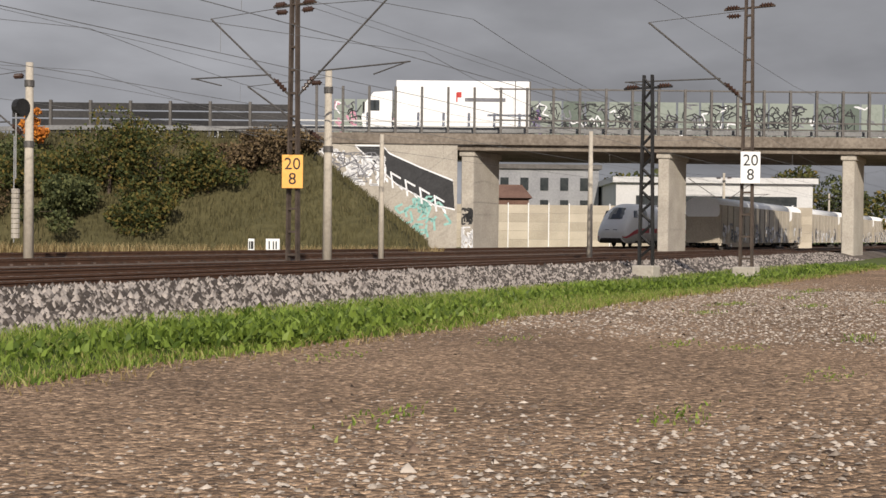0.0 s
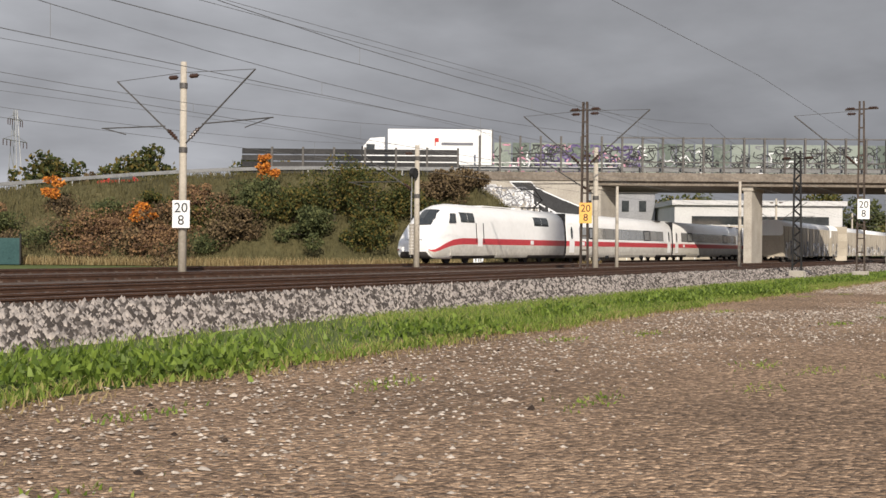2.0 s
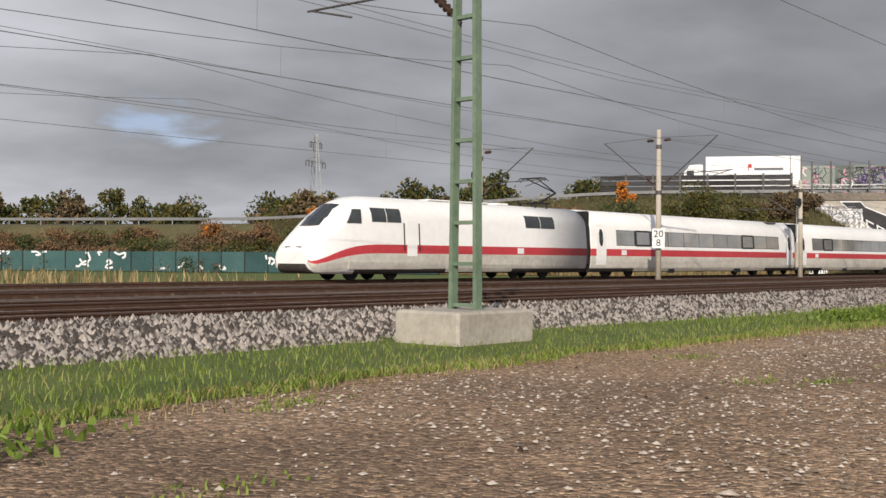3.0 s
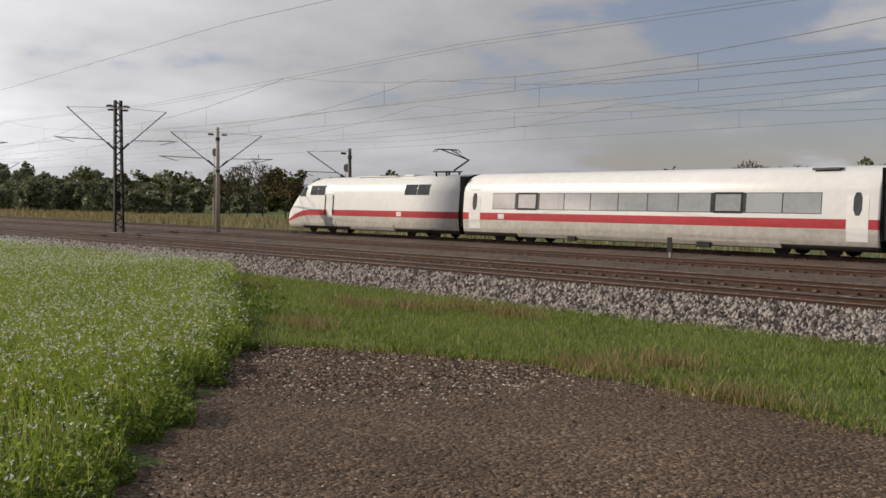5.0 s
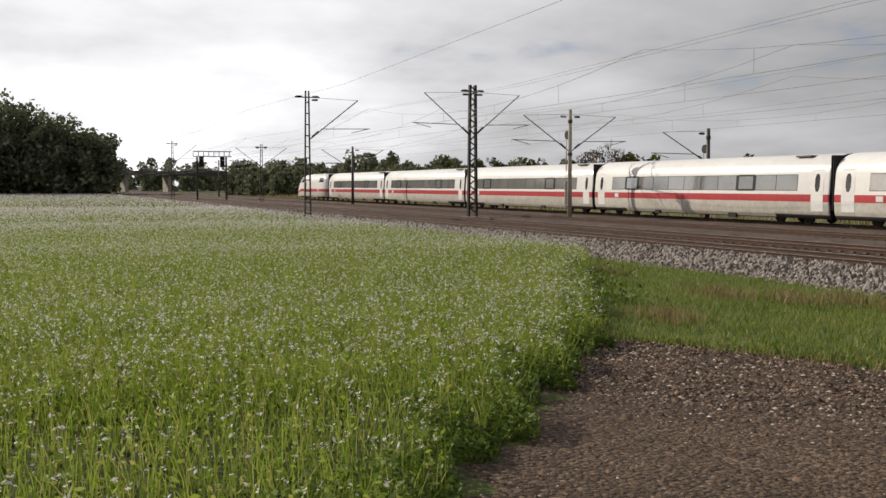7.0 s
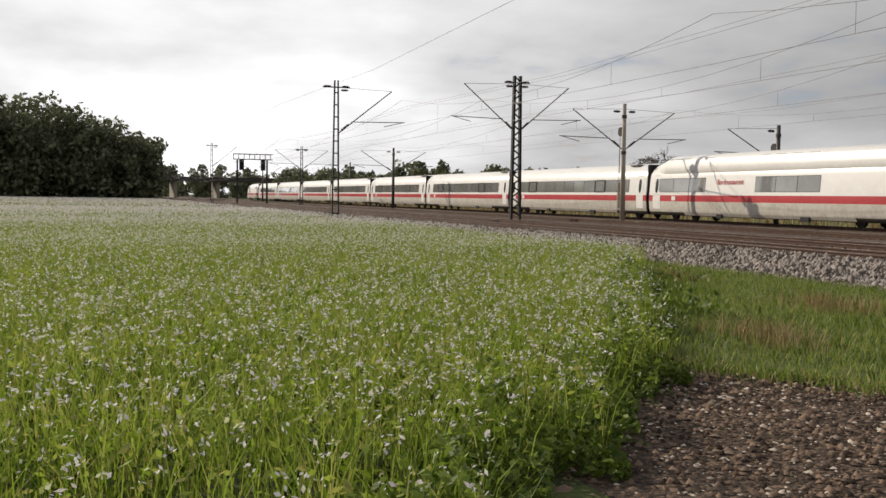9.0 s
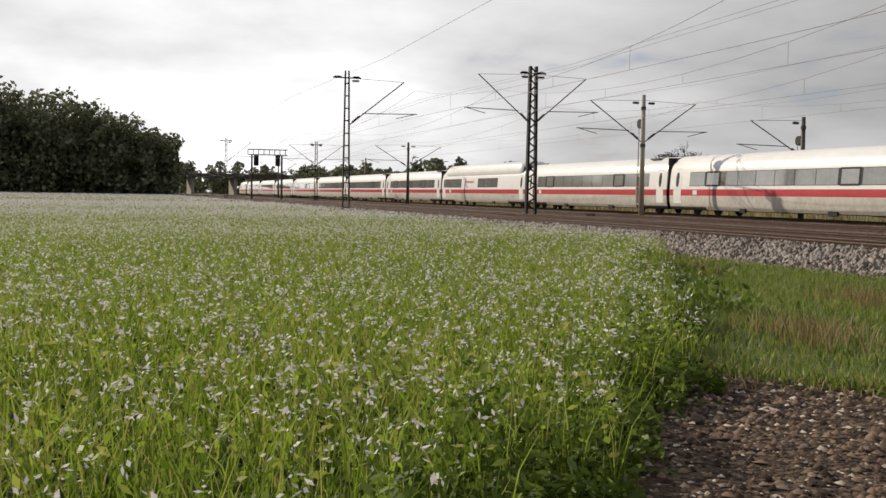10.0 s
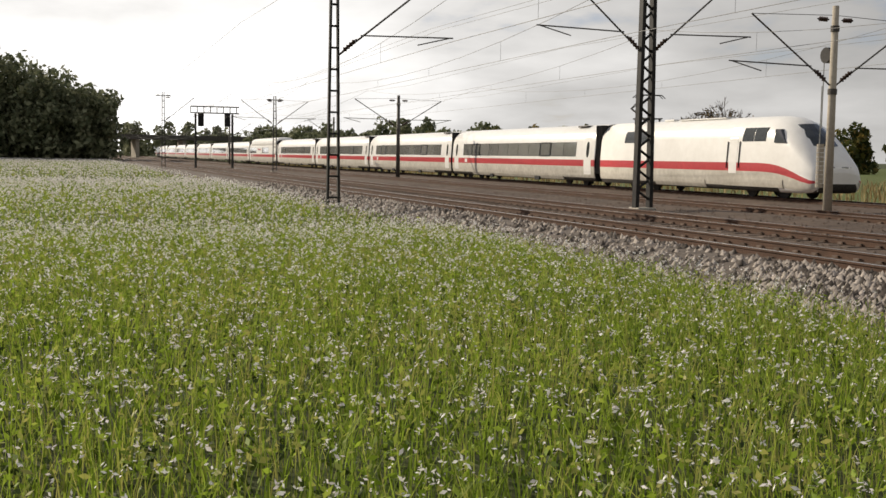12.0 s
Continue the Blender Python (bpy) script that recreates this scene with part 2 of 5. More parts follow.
M["asphalt"] = mat("asphalt", (0.035, 0.035, 0.036), (0.07, 0.07, 0.07), 0.5, 20, 0.9)
M["insul"] = mat("brown glaze", (0.03, 0.015, 0.01), (0.07, 0.04, 0.03), 2, 9, 0.3)
M["wire"] = mat("copper wire", (0.08, 0.08, 0.08), (0.16, 0.16, 0.155), 1, 5, 0.6, metal=0.3, bump=0)
M["sign_white"] = mat("white sign", (0.72, 0.72, 0.70), (0.84, 0.84, 0.82), 1, 8, 0.5, bump=0)
M["sign_orange"] = mat("orange sign", (0.75, 0.36, 0.07), (0.88, 0.47, 0.12), 1, 8, 0.5, bump=0)
M["ink"] = mat("black ink", (0.01, 0.01, 0.01), (0.03, 0.03, 0.03), 1, 8, 0.6, bump=0)
M["yellow"] = mat("yellow box paint", (0.75, 0.56, 0.02), (0.88, 0.70, 0.05), 1, 8, 0.5, bump=0)
M["bark"] = mat("bark", (0.04, 0.03, 0.022), (0.12, 0.09, 0.07), 2, 12, 0.95, bump=0.8)
M["leaf_dark"] = mat("dark leaves", (0.045, 0.058, 0.022), (0.135, 0.145, 0.055), 0.3, 3, 0.8, island=0.7, bump=0, trans=0.25)
# far woods: distance haze is put into this paler leaf colour
M["leaf_far"] = mat("haze-paled wood leaves", (0.11, 0.13, 0.07), (0.28, 0.29, 0.18), 0.3, 3, 0.8, island=0.7, bump=0, trans=0.25)
M["leaf"] = mat("leaves", (0.030, 0.042, 0.013), (0.105, 0.115, 0.032), 0.3, 3, 0.8, island=0.7, bump=0, tint=(0.19, 0.135, 0.035), trans=0.3)
M["leaf_orange"] = mat("autumn leaves", (0.30, 0.09, 0.015), (0.60, 0.22, 0.03), 0.5, 3, 0.8, island=0.7, bump=0)
M["leaf_rust"] = mat("rust-brown scrub", (0.085, 0.045, 0.025), (0.21, 0.125, 0.065), 0.3, 3, 0.85, island=0.7, bump=0, tint=(0.23, 0.135, 0.06))
M["leaf_brown"] = mat("brown scrub", (0.06, 0.04, 0.022), (0.17, 0.12, 0.06), 0.3, 3, 0.85, island=0.7, bump=0)
M["bank"] = mat("dry embankment turf", (0.036, 0.034, 0.014), (0.10, 0.088, 0.038), 0.12, 2.5, 0.95, bump=0.8, tint=(0.17, 0.125, 0.065))
M["barrier"] = mat("dark barrier plank", (0.018, 0.018, 0.019), (0.06, 0.057, 0.055), 0.4, 6, 0.8, rand=0.4)
M["guard"] = mat("guard rail steel", (0.13, 0.13, 0.13), (0.25, 0.25, 0.245), 1, 8, 0.6, metal=0.3)
M["wall_cream"] = mat("cream noise wall", (0.36, 0.315, 0.245), (0.54, 0.48, 0.38), 0.5, 8, 0.9, rand=0.3)
M["teal"] = mat("dark teal fence panel", (0.02, 0.055, 0.055), (0.05, 0.11, 0.105), 0.4, 5, 0.7, rand=0.3)
M["paint_white"] = mat("white spray paint", (0.62, 0.62, 0.62), (0.84, 0.84, 0.84), 1.5, 9, 0.7, bump=0)
M["paint_black"] = mat("black spray paint", (0.012, 0.012, 0.013), (0.04, 0.04, 0.042), 1.5, 9, 0.6, bump=0)
M["paint_teal"] = mat("teal spray paint", (0.18, 0.40, 0.36), (0.34, 0.56, 0.50), 1.5, 9, 0.7, bump=0)
M["paint_pink"] = mat("pink spray paint", (0.45, 0.16, 0.24), (0.62, 0.36, 0.42), 1.5, 9, 0.7, bump=0)
M["paint_purple"] = mat("purple spray paint", (0.07, 0.05, 0.13), (0.17, 0.13, 0.26), 1.5, 9, 0.7, bump=0)
M["paint_grey"] = mat("grey spray paint", (0.10, 0.10, 0.11), (0.26, 0.26, 0.28), 1.5, 9, 0.7, bump=0)
M["panel_green"] = mat("pale green barrier panel", (0.11, 0.135, 0.11), (0.25, 0.28, 0.24), 0.5, 5, 0.7, rand=0.7)
M["truck_white"] = mat("truck white", (0.72, 0.72, 0.71), (0.84, 0.84, 0.83), 0.6, 5, 0.4, bump=0)
M["house_grey"] = mat("grey render", (0.20, 0.20, 0.21), (0.34, 0.34, 0.34), 0.3, 4, 0.9, bump=0)
M["house_white"] = mat("white render", (0.46, 0.455, 0.44), (0.62, 0.61, 0.59), 0.3, 4, 0.9, bump=0)
M["roof_brown"] = mat("brown roof", (0.10, 0.055, 0.04), (0.2, 0.12, 0.09), 0.5, 6, 0.9)
M["bus_red"] = mat("red car paint", (0.35, 0.02, 0.02), (0.5, 0.04, 0.03), 1, 5, 0.3, bump=0)


# ---- building helpers ----
def part(name, bm, material, parent=None, label="", smooth=False):
    """Link a bmesh (or a ready mesh) as one object under a thing."""
    if isinstance(bm, bmesh.types.BMesh):
        me = bpy.data.meshes.new(name)
        bm.to_mesh(me)
        bm.free()
    else:
        me = bm
    if material is not None and not me.materials:
        for mm in material if isinstance(material, (list, tuple)) else [material]:
            me.materials.append(mm)
    if smooth:
        me.polygons.foreach_set("use_smooth", [True] * len(me.polygons))
    ob = new(name, me)
    if parent is not None:
        ob.parent = parent
    if label:
        ob["label"] = label
    return ob


def box(bm, x0, x1, y0, y1, z0, z1, bevel=0.0):
    m = Matrix.Translation(((x0 + x1) / 2, (y0 + y1) / 2, (z0 + z1) / 2)) @ Matrix.Diagonal((x1 - x0, y1 - y0, z1 - z0, 1))
    r = bmesh.ops.create_cube(bm, size=1, matrix=m)
    if bevel:
        es = {e for v in r["verts"] for e in v.link_edges}
        bmesh.ops.bevel(bm, geom=list(es), offset=bevel, segments=1, affect="EDGES", profile=0.5)


def boxes(*specs, bevel=0.0):
    bm = bmesh.new()
    for s in specs:
        box(bm, *s, bevel=bevel)
    return bm


def tube(bm, a, b, r0, r1=None, sides=6):
    a, b = Vector(a), Vector(b)
    r1 = r0 if r1 is None else r1
    d = b - a
    q = d.to_track_quat("Z", "Y").to_matrix().to_4x4()
    m = Matrix.Translation((a + b) / 2) @ q
    bmesh.ops.create_cone(bm, cap_ends=True, segments=sides, radius1=r0, radius2=r1, depth=d.length, matrix=m)


def tubes(specs, sides=6):
    bm = bmesh.new()
    for s in specs:
        tube(bm, *s, sides=sides)
    return bm


def raw(name, verts, faces, mats=None, mat_ids=None):
    me = bpy.data.meshes.new(name)
    me.from_pydata([tuple(v) for v in verts], [], faces)
    for mm in mats or ():
        me.materials.append(mm)
    if mat_ids is not None:
        me.polygons.foreach_set("material_index", mat_ids)
    me.update()
    return me


def tri_mesh(name, verts, tris, material):
    """A large triangle mesh from arrays."""
    me = bpy.data.meshes.new(name)
    me.vertices.add(len(verts))
    me.vertices.foreach_set("co", np.asarray(verts, np.float32).ravel())
    me.loops.add(len(tris) * 3)
    me.loops.foreach_set("vertex_index", np.asarray(tris, np.int32).ravel())
    me.polygons.add(len(tris))
    me.polygons.foreach_set("loop_start", np.arange(0, len(tris) * 3, 3, dtype=np.int32))
    me.materials.append(material)
    me.update(calc_edges=True)
    return me


def empty(name, m, label, category, group="", kind=""):
    ob = new(name)
    ob.matrix_basis = m
    return tagged(ob, label, category, group, kind)


def text_mesh(body, size, extrude=0.004):
    cu = bpy.data.curves.new("writing", "FONT")
    cu.body, cu.size, cu.extrude, cu.align_x, cu.align_y = body, size, extrude, "CENTER", "CENTER"
    cu.resolution_u = 3
    ob = new("writing", cu)
    me = bpy.data.meshes.new_from_object(ob)
    bpy.data.objects.remove(ob)
    return me


rng = np.random.default_rng(7)
RAIL_Z = 0.57
TRACKS = (20.2, 24.3, 31.2, 38.8)


# ---- ground ----
def ground_sheet():
    """One sheet to the horizon, finer near the camera; turf, soil and meadow are faces of it."""
    xs = np.unique(np.concatenate([np.arange(-120, 190, 2.0), np.arange(-40, 6, 0.5), np.arange(6, 60, 1.0), [-3000, -1500, -700, -400, -250, -170, 230, 300, 500, 900, 1800, 3000]]))
    ys = np.unique(np.concatenate([np.arange(-80, -14, 2.0), np.arange(-44, 19, 1.0), np.arange(-10, 13, 0.5), [12.4], np.arange(20, 120, 5.0), [-3000, -1200, -400, -150, -60, -30, 160, 260, 500, 1200, 3000]]))
    verts = []
    for y in ys:
        for x in xs:
            n = noise.noise((x * 0.11, y * 0.13, 0.3)) * 0.05 if -14 < y < 18 and -120 < x < 190 else 0.0
            verts.append((x, y, n - (0.06 if y > 18 else 0)))
    faces, ids = [], []
    nx = len(xs)
    for j in range(len(ys) - 1):
        for i in range(nx - 1):
            faces.append((j * nx + i, j * nx + i + 1, (j + 1) * nx + i + 1, (j + 1) * nx + i))
            cx, cy = (xs[i] + xs[i + 1]) / 2, (ys[j] + ys[j + 1]) / 2
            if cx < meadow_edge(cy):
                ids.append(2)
            elif cy < verge_y(cx) and cx > meadow_edge(cy) + 0.3:
                ids.append(1)
            else:
                ids.append(0)
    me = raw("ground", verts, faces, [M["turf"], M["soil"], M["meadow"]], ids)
    me.polygons.foreach_set("use_smooth", [True] * len(me.polygons))
    return tagged(part("ground", me, None), "flat field ground of brown soil and turf", "ground", kind="structure")


def meadow_edge(y):
    """The right-hand border of the flowering field, in x."""
    return -8.8 - 1.40 * y if y < 6.8 else -18.3 - 1.95 * (y - 6.8) if y < 16.5 else -400


def verge_y(x):
    """Where the bare soil ends against the grass verge, in y."""
    return np.interp(x, (-18.4, -17, -15, -12, -8, -5, 3, 32), (6.7, 8.2, 9.2, 9.8, 9.6, 9.1, 9.2, 12.4)) + 0.12 * np.sin(x * 0.9) + 0.08 * np.sin(x * 2.3)


ground_sheet()


def ballast_bed():
    prof = [(16.9, -0.05), (17.3, 0.05), (18.6, 0.40), (18.95, 0.44), (22.3, 0.38), (26.6, 0.42), (28.5, 0.30), (29.4, 0.40), (33.1, 0.42), (34.6, 0.30), (36.6, 0.42), (40.9, 0.42), (42.4, 0.0), (43.5, -0.1)]
    xs = [-900, -500, -300, -200, *range(-140, 180, 4), 220, 300, 500, 900]
    verts = [(x, y, z) for x in xs for y, z in prof]
    n = len(prof)
    faces, ids = [], []
    for i in range(len(xs) - 1):
        for j in range(n - 1):
            faces.append((i * n + j, (i + 1) * n + j, (i + 1) * n + j + 1, i * n + j + 1))
            ids.append(0 if j < 3 else 1)
    me = raw("ballast_bed", verts, faces, [M["ballast"], M["rust_bed"]], ids)
    tagged(part("ballast_bed", me, None), "grey crushed stone bed under four railway tracks", "ballast", kind="structure")


ballast_bed()


def stones(name, pts, sizes, material, flat=0.7, label="", category=""):
    """Many small faceted stones as one object."""
    base = np.array([(1, 0, -0.3), (0, 1, -0.3), (-1, 0, -0.3), (0, -1, -0.3), (0, 0, 1)], float)
    tri = np.array([(0, 1, 4), (1, 2, 4), (2, 3, 4), (3, 0, 4)])
    n = len(pts)
    v = base[None] * (1 + rng.uniform(-0.4, 0.4, (n, 5, 3))) + rng.uniform(-0.25, 0.25, (n, 5, 3))
    a = rng.uniform(0, 6.283, n)
    c, s = np.cos(a), np.sin(a)
    x = v[:, :, 0] * c[:, None] - v[:, :, 1] * s[:, None]
    y = v[:, :, 0] * s[:, None] + v[:, :, 1] * c[:, None]
    v = np.stack([x, y, v[:, :, 2] * flat], 2) * sizes[:, None, None] + pts[:, None, :]
    t = tri[None] + (np.arange(n) * 5)[:, None, None]
    return tagged(part(name, tri_mesh(name, v.reshape(-1, 3), t.reshape(-1, 3), material), None), label, category, kind="stuff")


def blades(name, pts, h, w, material, lean=0.35, label="", category="grass"):
    """Grass blades: three-point bent strips as one object."""
    n = len(pts)
    a = rng.uniform(0, 6.283, n)
    d = rng.uniform(0, 6.283, n)
    side = np.stack([np.cos(a), np.sin(a), np.zeros(n)], 1) * (w * rng.uniform(0.6, 1.3, n))[:, None]
    hh = h * rng.uniform(0.55, 1.25, n)
    bend = np.stack([np.cos(d), np.sin(d), np.zeros(n)], 1) * (hh * lean * rng.uniform(0.1, 1.0, n))[:, None]
    up = np.stack([np.zeros(n), np.zeros(n), hh], 1)
    v = np.stack([pts - side, pts + side, pts + side * 0.7 + bend * 0.35 + up * 0.6, pts - side * 0.7 + bend * 0.35 + up * 0.6, pts + bend + up], 1)
    tri = np.array([(0, 1, 2), (0, 2, 3), (3, 2, 4)])
    t = tri[None] + (np.arange(n) * 5)[:, None, None]
    return tagged(part(name, tri_mesh(name, v.reshape(-1, 3), t.reshape(-1, 3), material), None), label, category, kind="stuff")


def scatter(n, x0, x1, y0, y1, keep=None, power=1.0):
    p = np.stack([rng.uniform(x0, x1, n), y0 + (y1 - y0) * rng.uniform(0, 1, n) ** power, np.zeros(n)], 1)
    if keep is not None:
        p = p[keep(p[:, 0], p[:, 1])]
    return p


v_meadow = np.vectorize(meadow_edge)


def ground_cover():
    # pebbles and clods on the soil
    ok = lambda x, y: (x > v_meadow(y) - 0.2) & (y < verge_y(x) + 0.3)
    for nm, cnt, lo, hi, mt, lab in (("field_pebbles", 34000, 0.009, 0.036, M["stone"], "pale rounded pebbles scattered over ploughed soil"), ("soil_clods", 44000, 0.010, 0.042, M["clod"], "crumbly brown clods of ploughed soil")):
        p = np.concatenate([scatter(cnt, -26, 105, 1, 12.6, ok), scatter(int(cnt * 1.5), -20, 7, -6, 10.2, ok), scatter(cnt, 66, 100, 5, 12.6), scatter(cnt // 2, 28, 66, 4, 11.8, ok), scatter(cnt // 6, -20, 120, -30, 1, ok)])
        if nm == "field_pebbles":
            p = p[rng.uniform(0, 1, len(p)) < np.interp(p[:, 0], (-8, 30), (0.50, 1.0))]
        else:
            p = p[rng.uniform(0, 1, len(p)) < np.interp(p[:, 0], (0, 26), (1.0, 0.02))]
        s = lo + (hi - lo) * rng.uniform(0, 1, len(p)) ** 2.2
        s *= np.where(rng.uniform(0, 1, len(p)) > 0.992, 2.0, 1.0)
        p[:, 2] = s * 0.2
        stones(nm, p, s, mt, 0.42 if nm == "field_pebbles" else 0.6, lab, "stones")
    # short turf of the strip beside the ballast
    keep = lambda x, y: (x > v_meadow(y)) & (y > verge_y(x) - 0.1)
    p = np.concatenate([scatter(100000, -60, 130, 9, 17.1, keep), scatter(110000, -45, 12, 6, 17.1, keep), scatter(40000, 60, 100, 12.2, 17.1)])
    p[:, 2] -= 0.02
    blades("verge_grass", p, 0.13, 0.008, M["grass"], 1.0, "bright green verge grass beside the ballast")
    near = lambda x, y: x > v_meadow(y)
    p = scatter(16000, -19, 130, -0.9, 0.5)
    p[:, 1] = verge_y(p[:, 0]) + 0.45 - 1.2 * rng.uniform(0, 1, len(p)) ** 1.8
    p = p[near(p[:, 0], p[:, 1])]
    blades("verge_fringe", p, 0.09, 0.010, M["dry"], 1.2, "pale straw fringe between verge and soil")
    p = scatter(20000, -19, 130, 0, 1)
    p[:, 1] = verge_y(p[:, 0]) + 0.3 - (0.35 + 0.4 * np.sin(p[:, 0] * 0.7) ** 2) * rng.uniform(0, 1, len(p))
    p = p[near(p[:, 0], p[:, 1])]
    blades("verge_edge", p, 0.12, 0.012, M["grass"], 1.1, "ragged grass edge along the soil")
    # darker leafy weeds
    c = np.concatenate([scatter(30, 62, 125, 12.5, 14.5), scatter(12, 77.5, 82, 12.9, 13.8), scatter(8, 35, 60, 12.4, 14), scatter(14, -8, 30, 9.6, 12.6), scatter(150, -34, -10, 4, 14, lambda x, y: (x > v_meadow(y) - 0.3) & (x < v_meadow(y) + 1.6) & (y > verge_y(x) - 1.2))])
    q = np.concatenate([k + np.stack([rng.normal(0, 0.8, 240), rng.normal(0, 0.4, 240), np.zeros(240)], 1) for k in c])
    q[:, 2] = rng.uniform(0, 0.22, len(q))
    blades("leafy_weeds", q, 0.10, 0.035, M["weed"], 1.4, "dark green leafy weeds in the verge", "weeds")
    c = scatter(14, -34, -4, 9.5, 15.5, keep)
    q = np.concatenate([k + np.stack([rng.normal(0, 0.6, 300), rng.normal(0, 0.3, 300), np.zeros(300)], 1) for k in c])
    blades("dry_tufts", q, 0.30, 0.008, M["dry"], 0.9, "dry straw-coloured grass tufts in the verge")
    # sparse seedlings and straw in the soil
    c = scatter(70, 10, 100, 3, 11.5, ok)
    q = np.concatenate([k + np.stack([rng.normal(0, 0.35, 70), rng.normal(0, 0.14, 70), np.zeros(70)], 1) for k in c])
    blades("soil_sprouts", q, 0.05, 0.012, M["grass"], 1.3, "small green sprouts in the bare soil", "weeds")
    q = np.concatenate([scatter(9000, -12, 100, 2, 12.4, ok), scatter(5000, -10, 12, -2, 12.4, ok)])
    blades("soil_straw", q, 0.03, 0.004, M["dry"], 2.2, "short bits of straw on the soil", "straw")
    # crushed stone on the shoulder
    n = 74000
    y = rng.uniform(16.7, 19.2, n)
    z = np.interp(y, [16.9, 17.3, 18.6, 18.95], [-0.02, 0.05, 0.40, 0.44])
    p = np.stack([np.concatenate([rng.uniform(-110, 150, n - 52000), rng.uniform(-55, 12, 24000), rng.uniform(12, 100, 28000)]), y, z + 0.01], 1)
    stones("ballast_stones", p, rng.uniform(0.036, 0.088, n), M["ballast_stone"], 0.95, "loose grey and white crushed ballast stones", "ballast")
    n = 16000
    y = rng.uniform(19, 41, n)
    p = np.stack([rng.uniform(-110, 150, n), y, np.full(n, 0.40)], 1)
    stones("track_stones", p, rng.uniform(0.03, 0.055, n), M["rust_bed"], 0.8, "rust-brown ballast stones between the rails", "ballast")


def leaf_cards(p, size):
    """Randomly turned leaf-shaped cards at points, as arrays."""
    n = len(p)
    a = rng.normal(0, 1, (n, 3))
    b = rng.normal(0, 1, (n, 3))
    a[:, 2] *= 0.7
    a /= np.linalg.norm(a, axis=1)[:, None]
    b -= a * (a * b).sum(1)[:, None]
    b /= np.linalg.norm(b, axis=1)[:, None]
    s = (size * rng.uniform(0.6, 1.5, n))[:, None]
    v = np.stack([p - a * s, p - b * s * 0.45, p + a * s, p + b * s * 0.45], 1).reshape(-1, 3)
    i = np.arange(n)[:, None] * 4
    return v, np.concatenate([i + np.array([0, 1, 2]), i + np.array([0, 2, 3])])


def flower_field():
    keep = lambda x, y: x < v_meadow(y) + 0.35 * np.sin(y * 3.1) + 0.2 * np.sin(y * 7.7)
    zones = ((-24, 2, -9, 12), (-42, -14, -9, 17), (-66, -36, -7, 17), (-112, -60, -24, 17), (-300, -100, -60, 16.9))
    p = np.concatenate([scatter(n, *z, keep) for n, z in zip((60000, 80000, 80000, 36000, 26000), zones)])
    d = np.clip((-p[:, 0] - 62) / 90, 0, 1)
    blades("field_stems", p, 0.54, 0.0066 + 0.020 * d, M["stem"], 0.62, "dense green stems of a flowering field", "field plants")
    q = np.concatenate([scatter(n, *z, keep) for n, z in zip((52000, 80000, 96000, 46000, 26000), zones)])
    d = np.clip((-q[:, 0] - 50) / 80, 0, 1)
    q[:, 2] = 0.05 + 0.42 * rng.uniform(0, 1, len(q)) ** 0.8 + 0.06 * np.sin(q[:, 0] * 1.7) * np.sin(q[:, 1] * 1.3)
    v, t = leaf_cards(q, 0.033 + 0.05 * d)
    tagged(part("field_leaves", tri_mesh("field_leaves", v, t, M["stem"]), None), "broad green leaves of a flowering field", "field plants", kind="stuff")
    # low leaves again, coloured dark to deepen the shade in the gaps
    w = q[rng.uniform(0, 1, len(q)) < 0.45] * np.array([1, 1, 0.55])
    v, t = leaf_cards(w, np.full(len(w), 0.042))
    tagged(part("field_undergrowth", tri_mesh("field_undergrowth", v, t, M["under"]), None), "undergrowth leaves of the field, green darkened as shade", "field plants", kind="stuff")
    # a dense leafy rim where the field ends
    y = rng.uniform(-6, 14, 30000)
    deep = rng.uniform(0, 1, len(y)) ** 1.3
    e = np.stack([v_meadow(y) + 0.3 * np.sin(y * 3.1) + 0.2 * np.sin(y * 7.7) - 1.3 * deep + 0.35, y, (0.16 + 0.36 * deep + 0.10 * np.sin(y * 5.3)) * rng.uniform(0.1, 1, len(y))], 1)
    v, t = leaf_cards(e, np.full(len(e), 0.038))
    tagged(part("field_rim_leaves", tri_mesh("field_rim_leaves", v, t, M["weed"]), None), "broad dark leaves along the rim of the field", "field plants", kind="stuff")
    f = np.concatenate([scatter(n, *z, keep) for n, z in zip((8000, 16000, 18000, 20000, 26000), zones)])
    k = 4
    c = f.copy()
    c[:, 2] = rng.uniform(0.44, 0.70, len(f))
    f = np.repeat(c, k, 0) + rng.normal(0, 0.017, (len(c) * k, 3))
    d = np.clip((-f[:, 0] - 50) / 90, 0, 1)
    v, t = leaf_cards(f, 0.0145 * rng.uniform(0.5, 1.5, len(f)) + 0.050 * d)
    tagged(part("pale_flowers", tri_mesh("pale_flowers", v, t, M["petal"]), None), "pale white and lilac blossoms over a green field", "flowers", kind="stuff")


ground_cover()
flower_field()


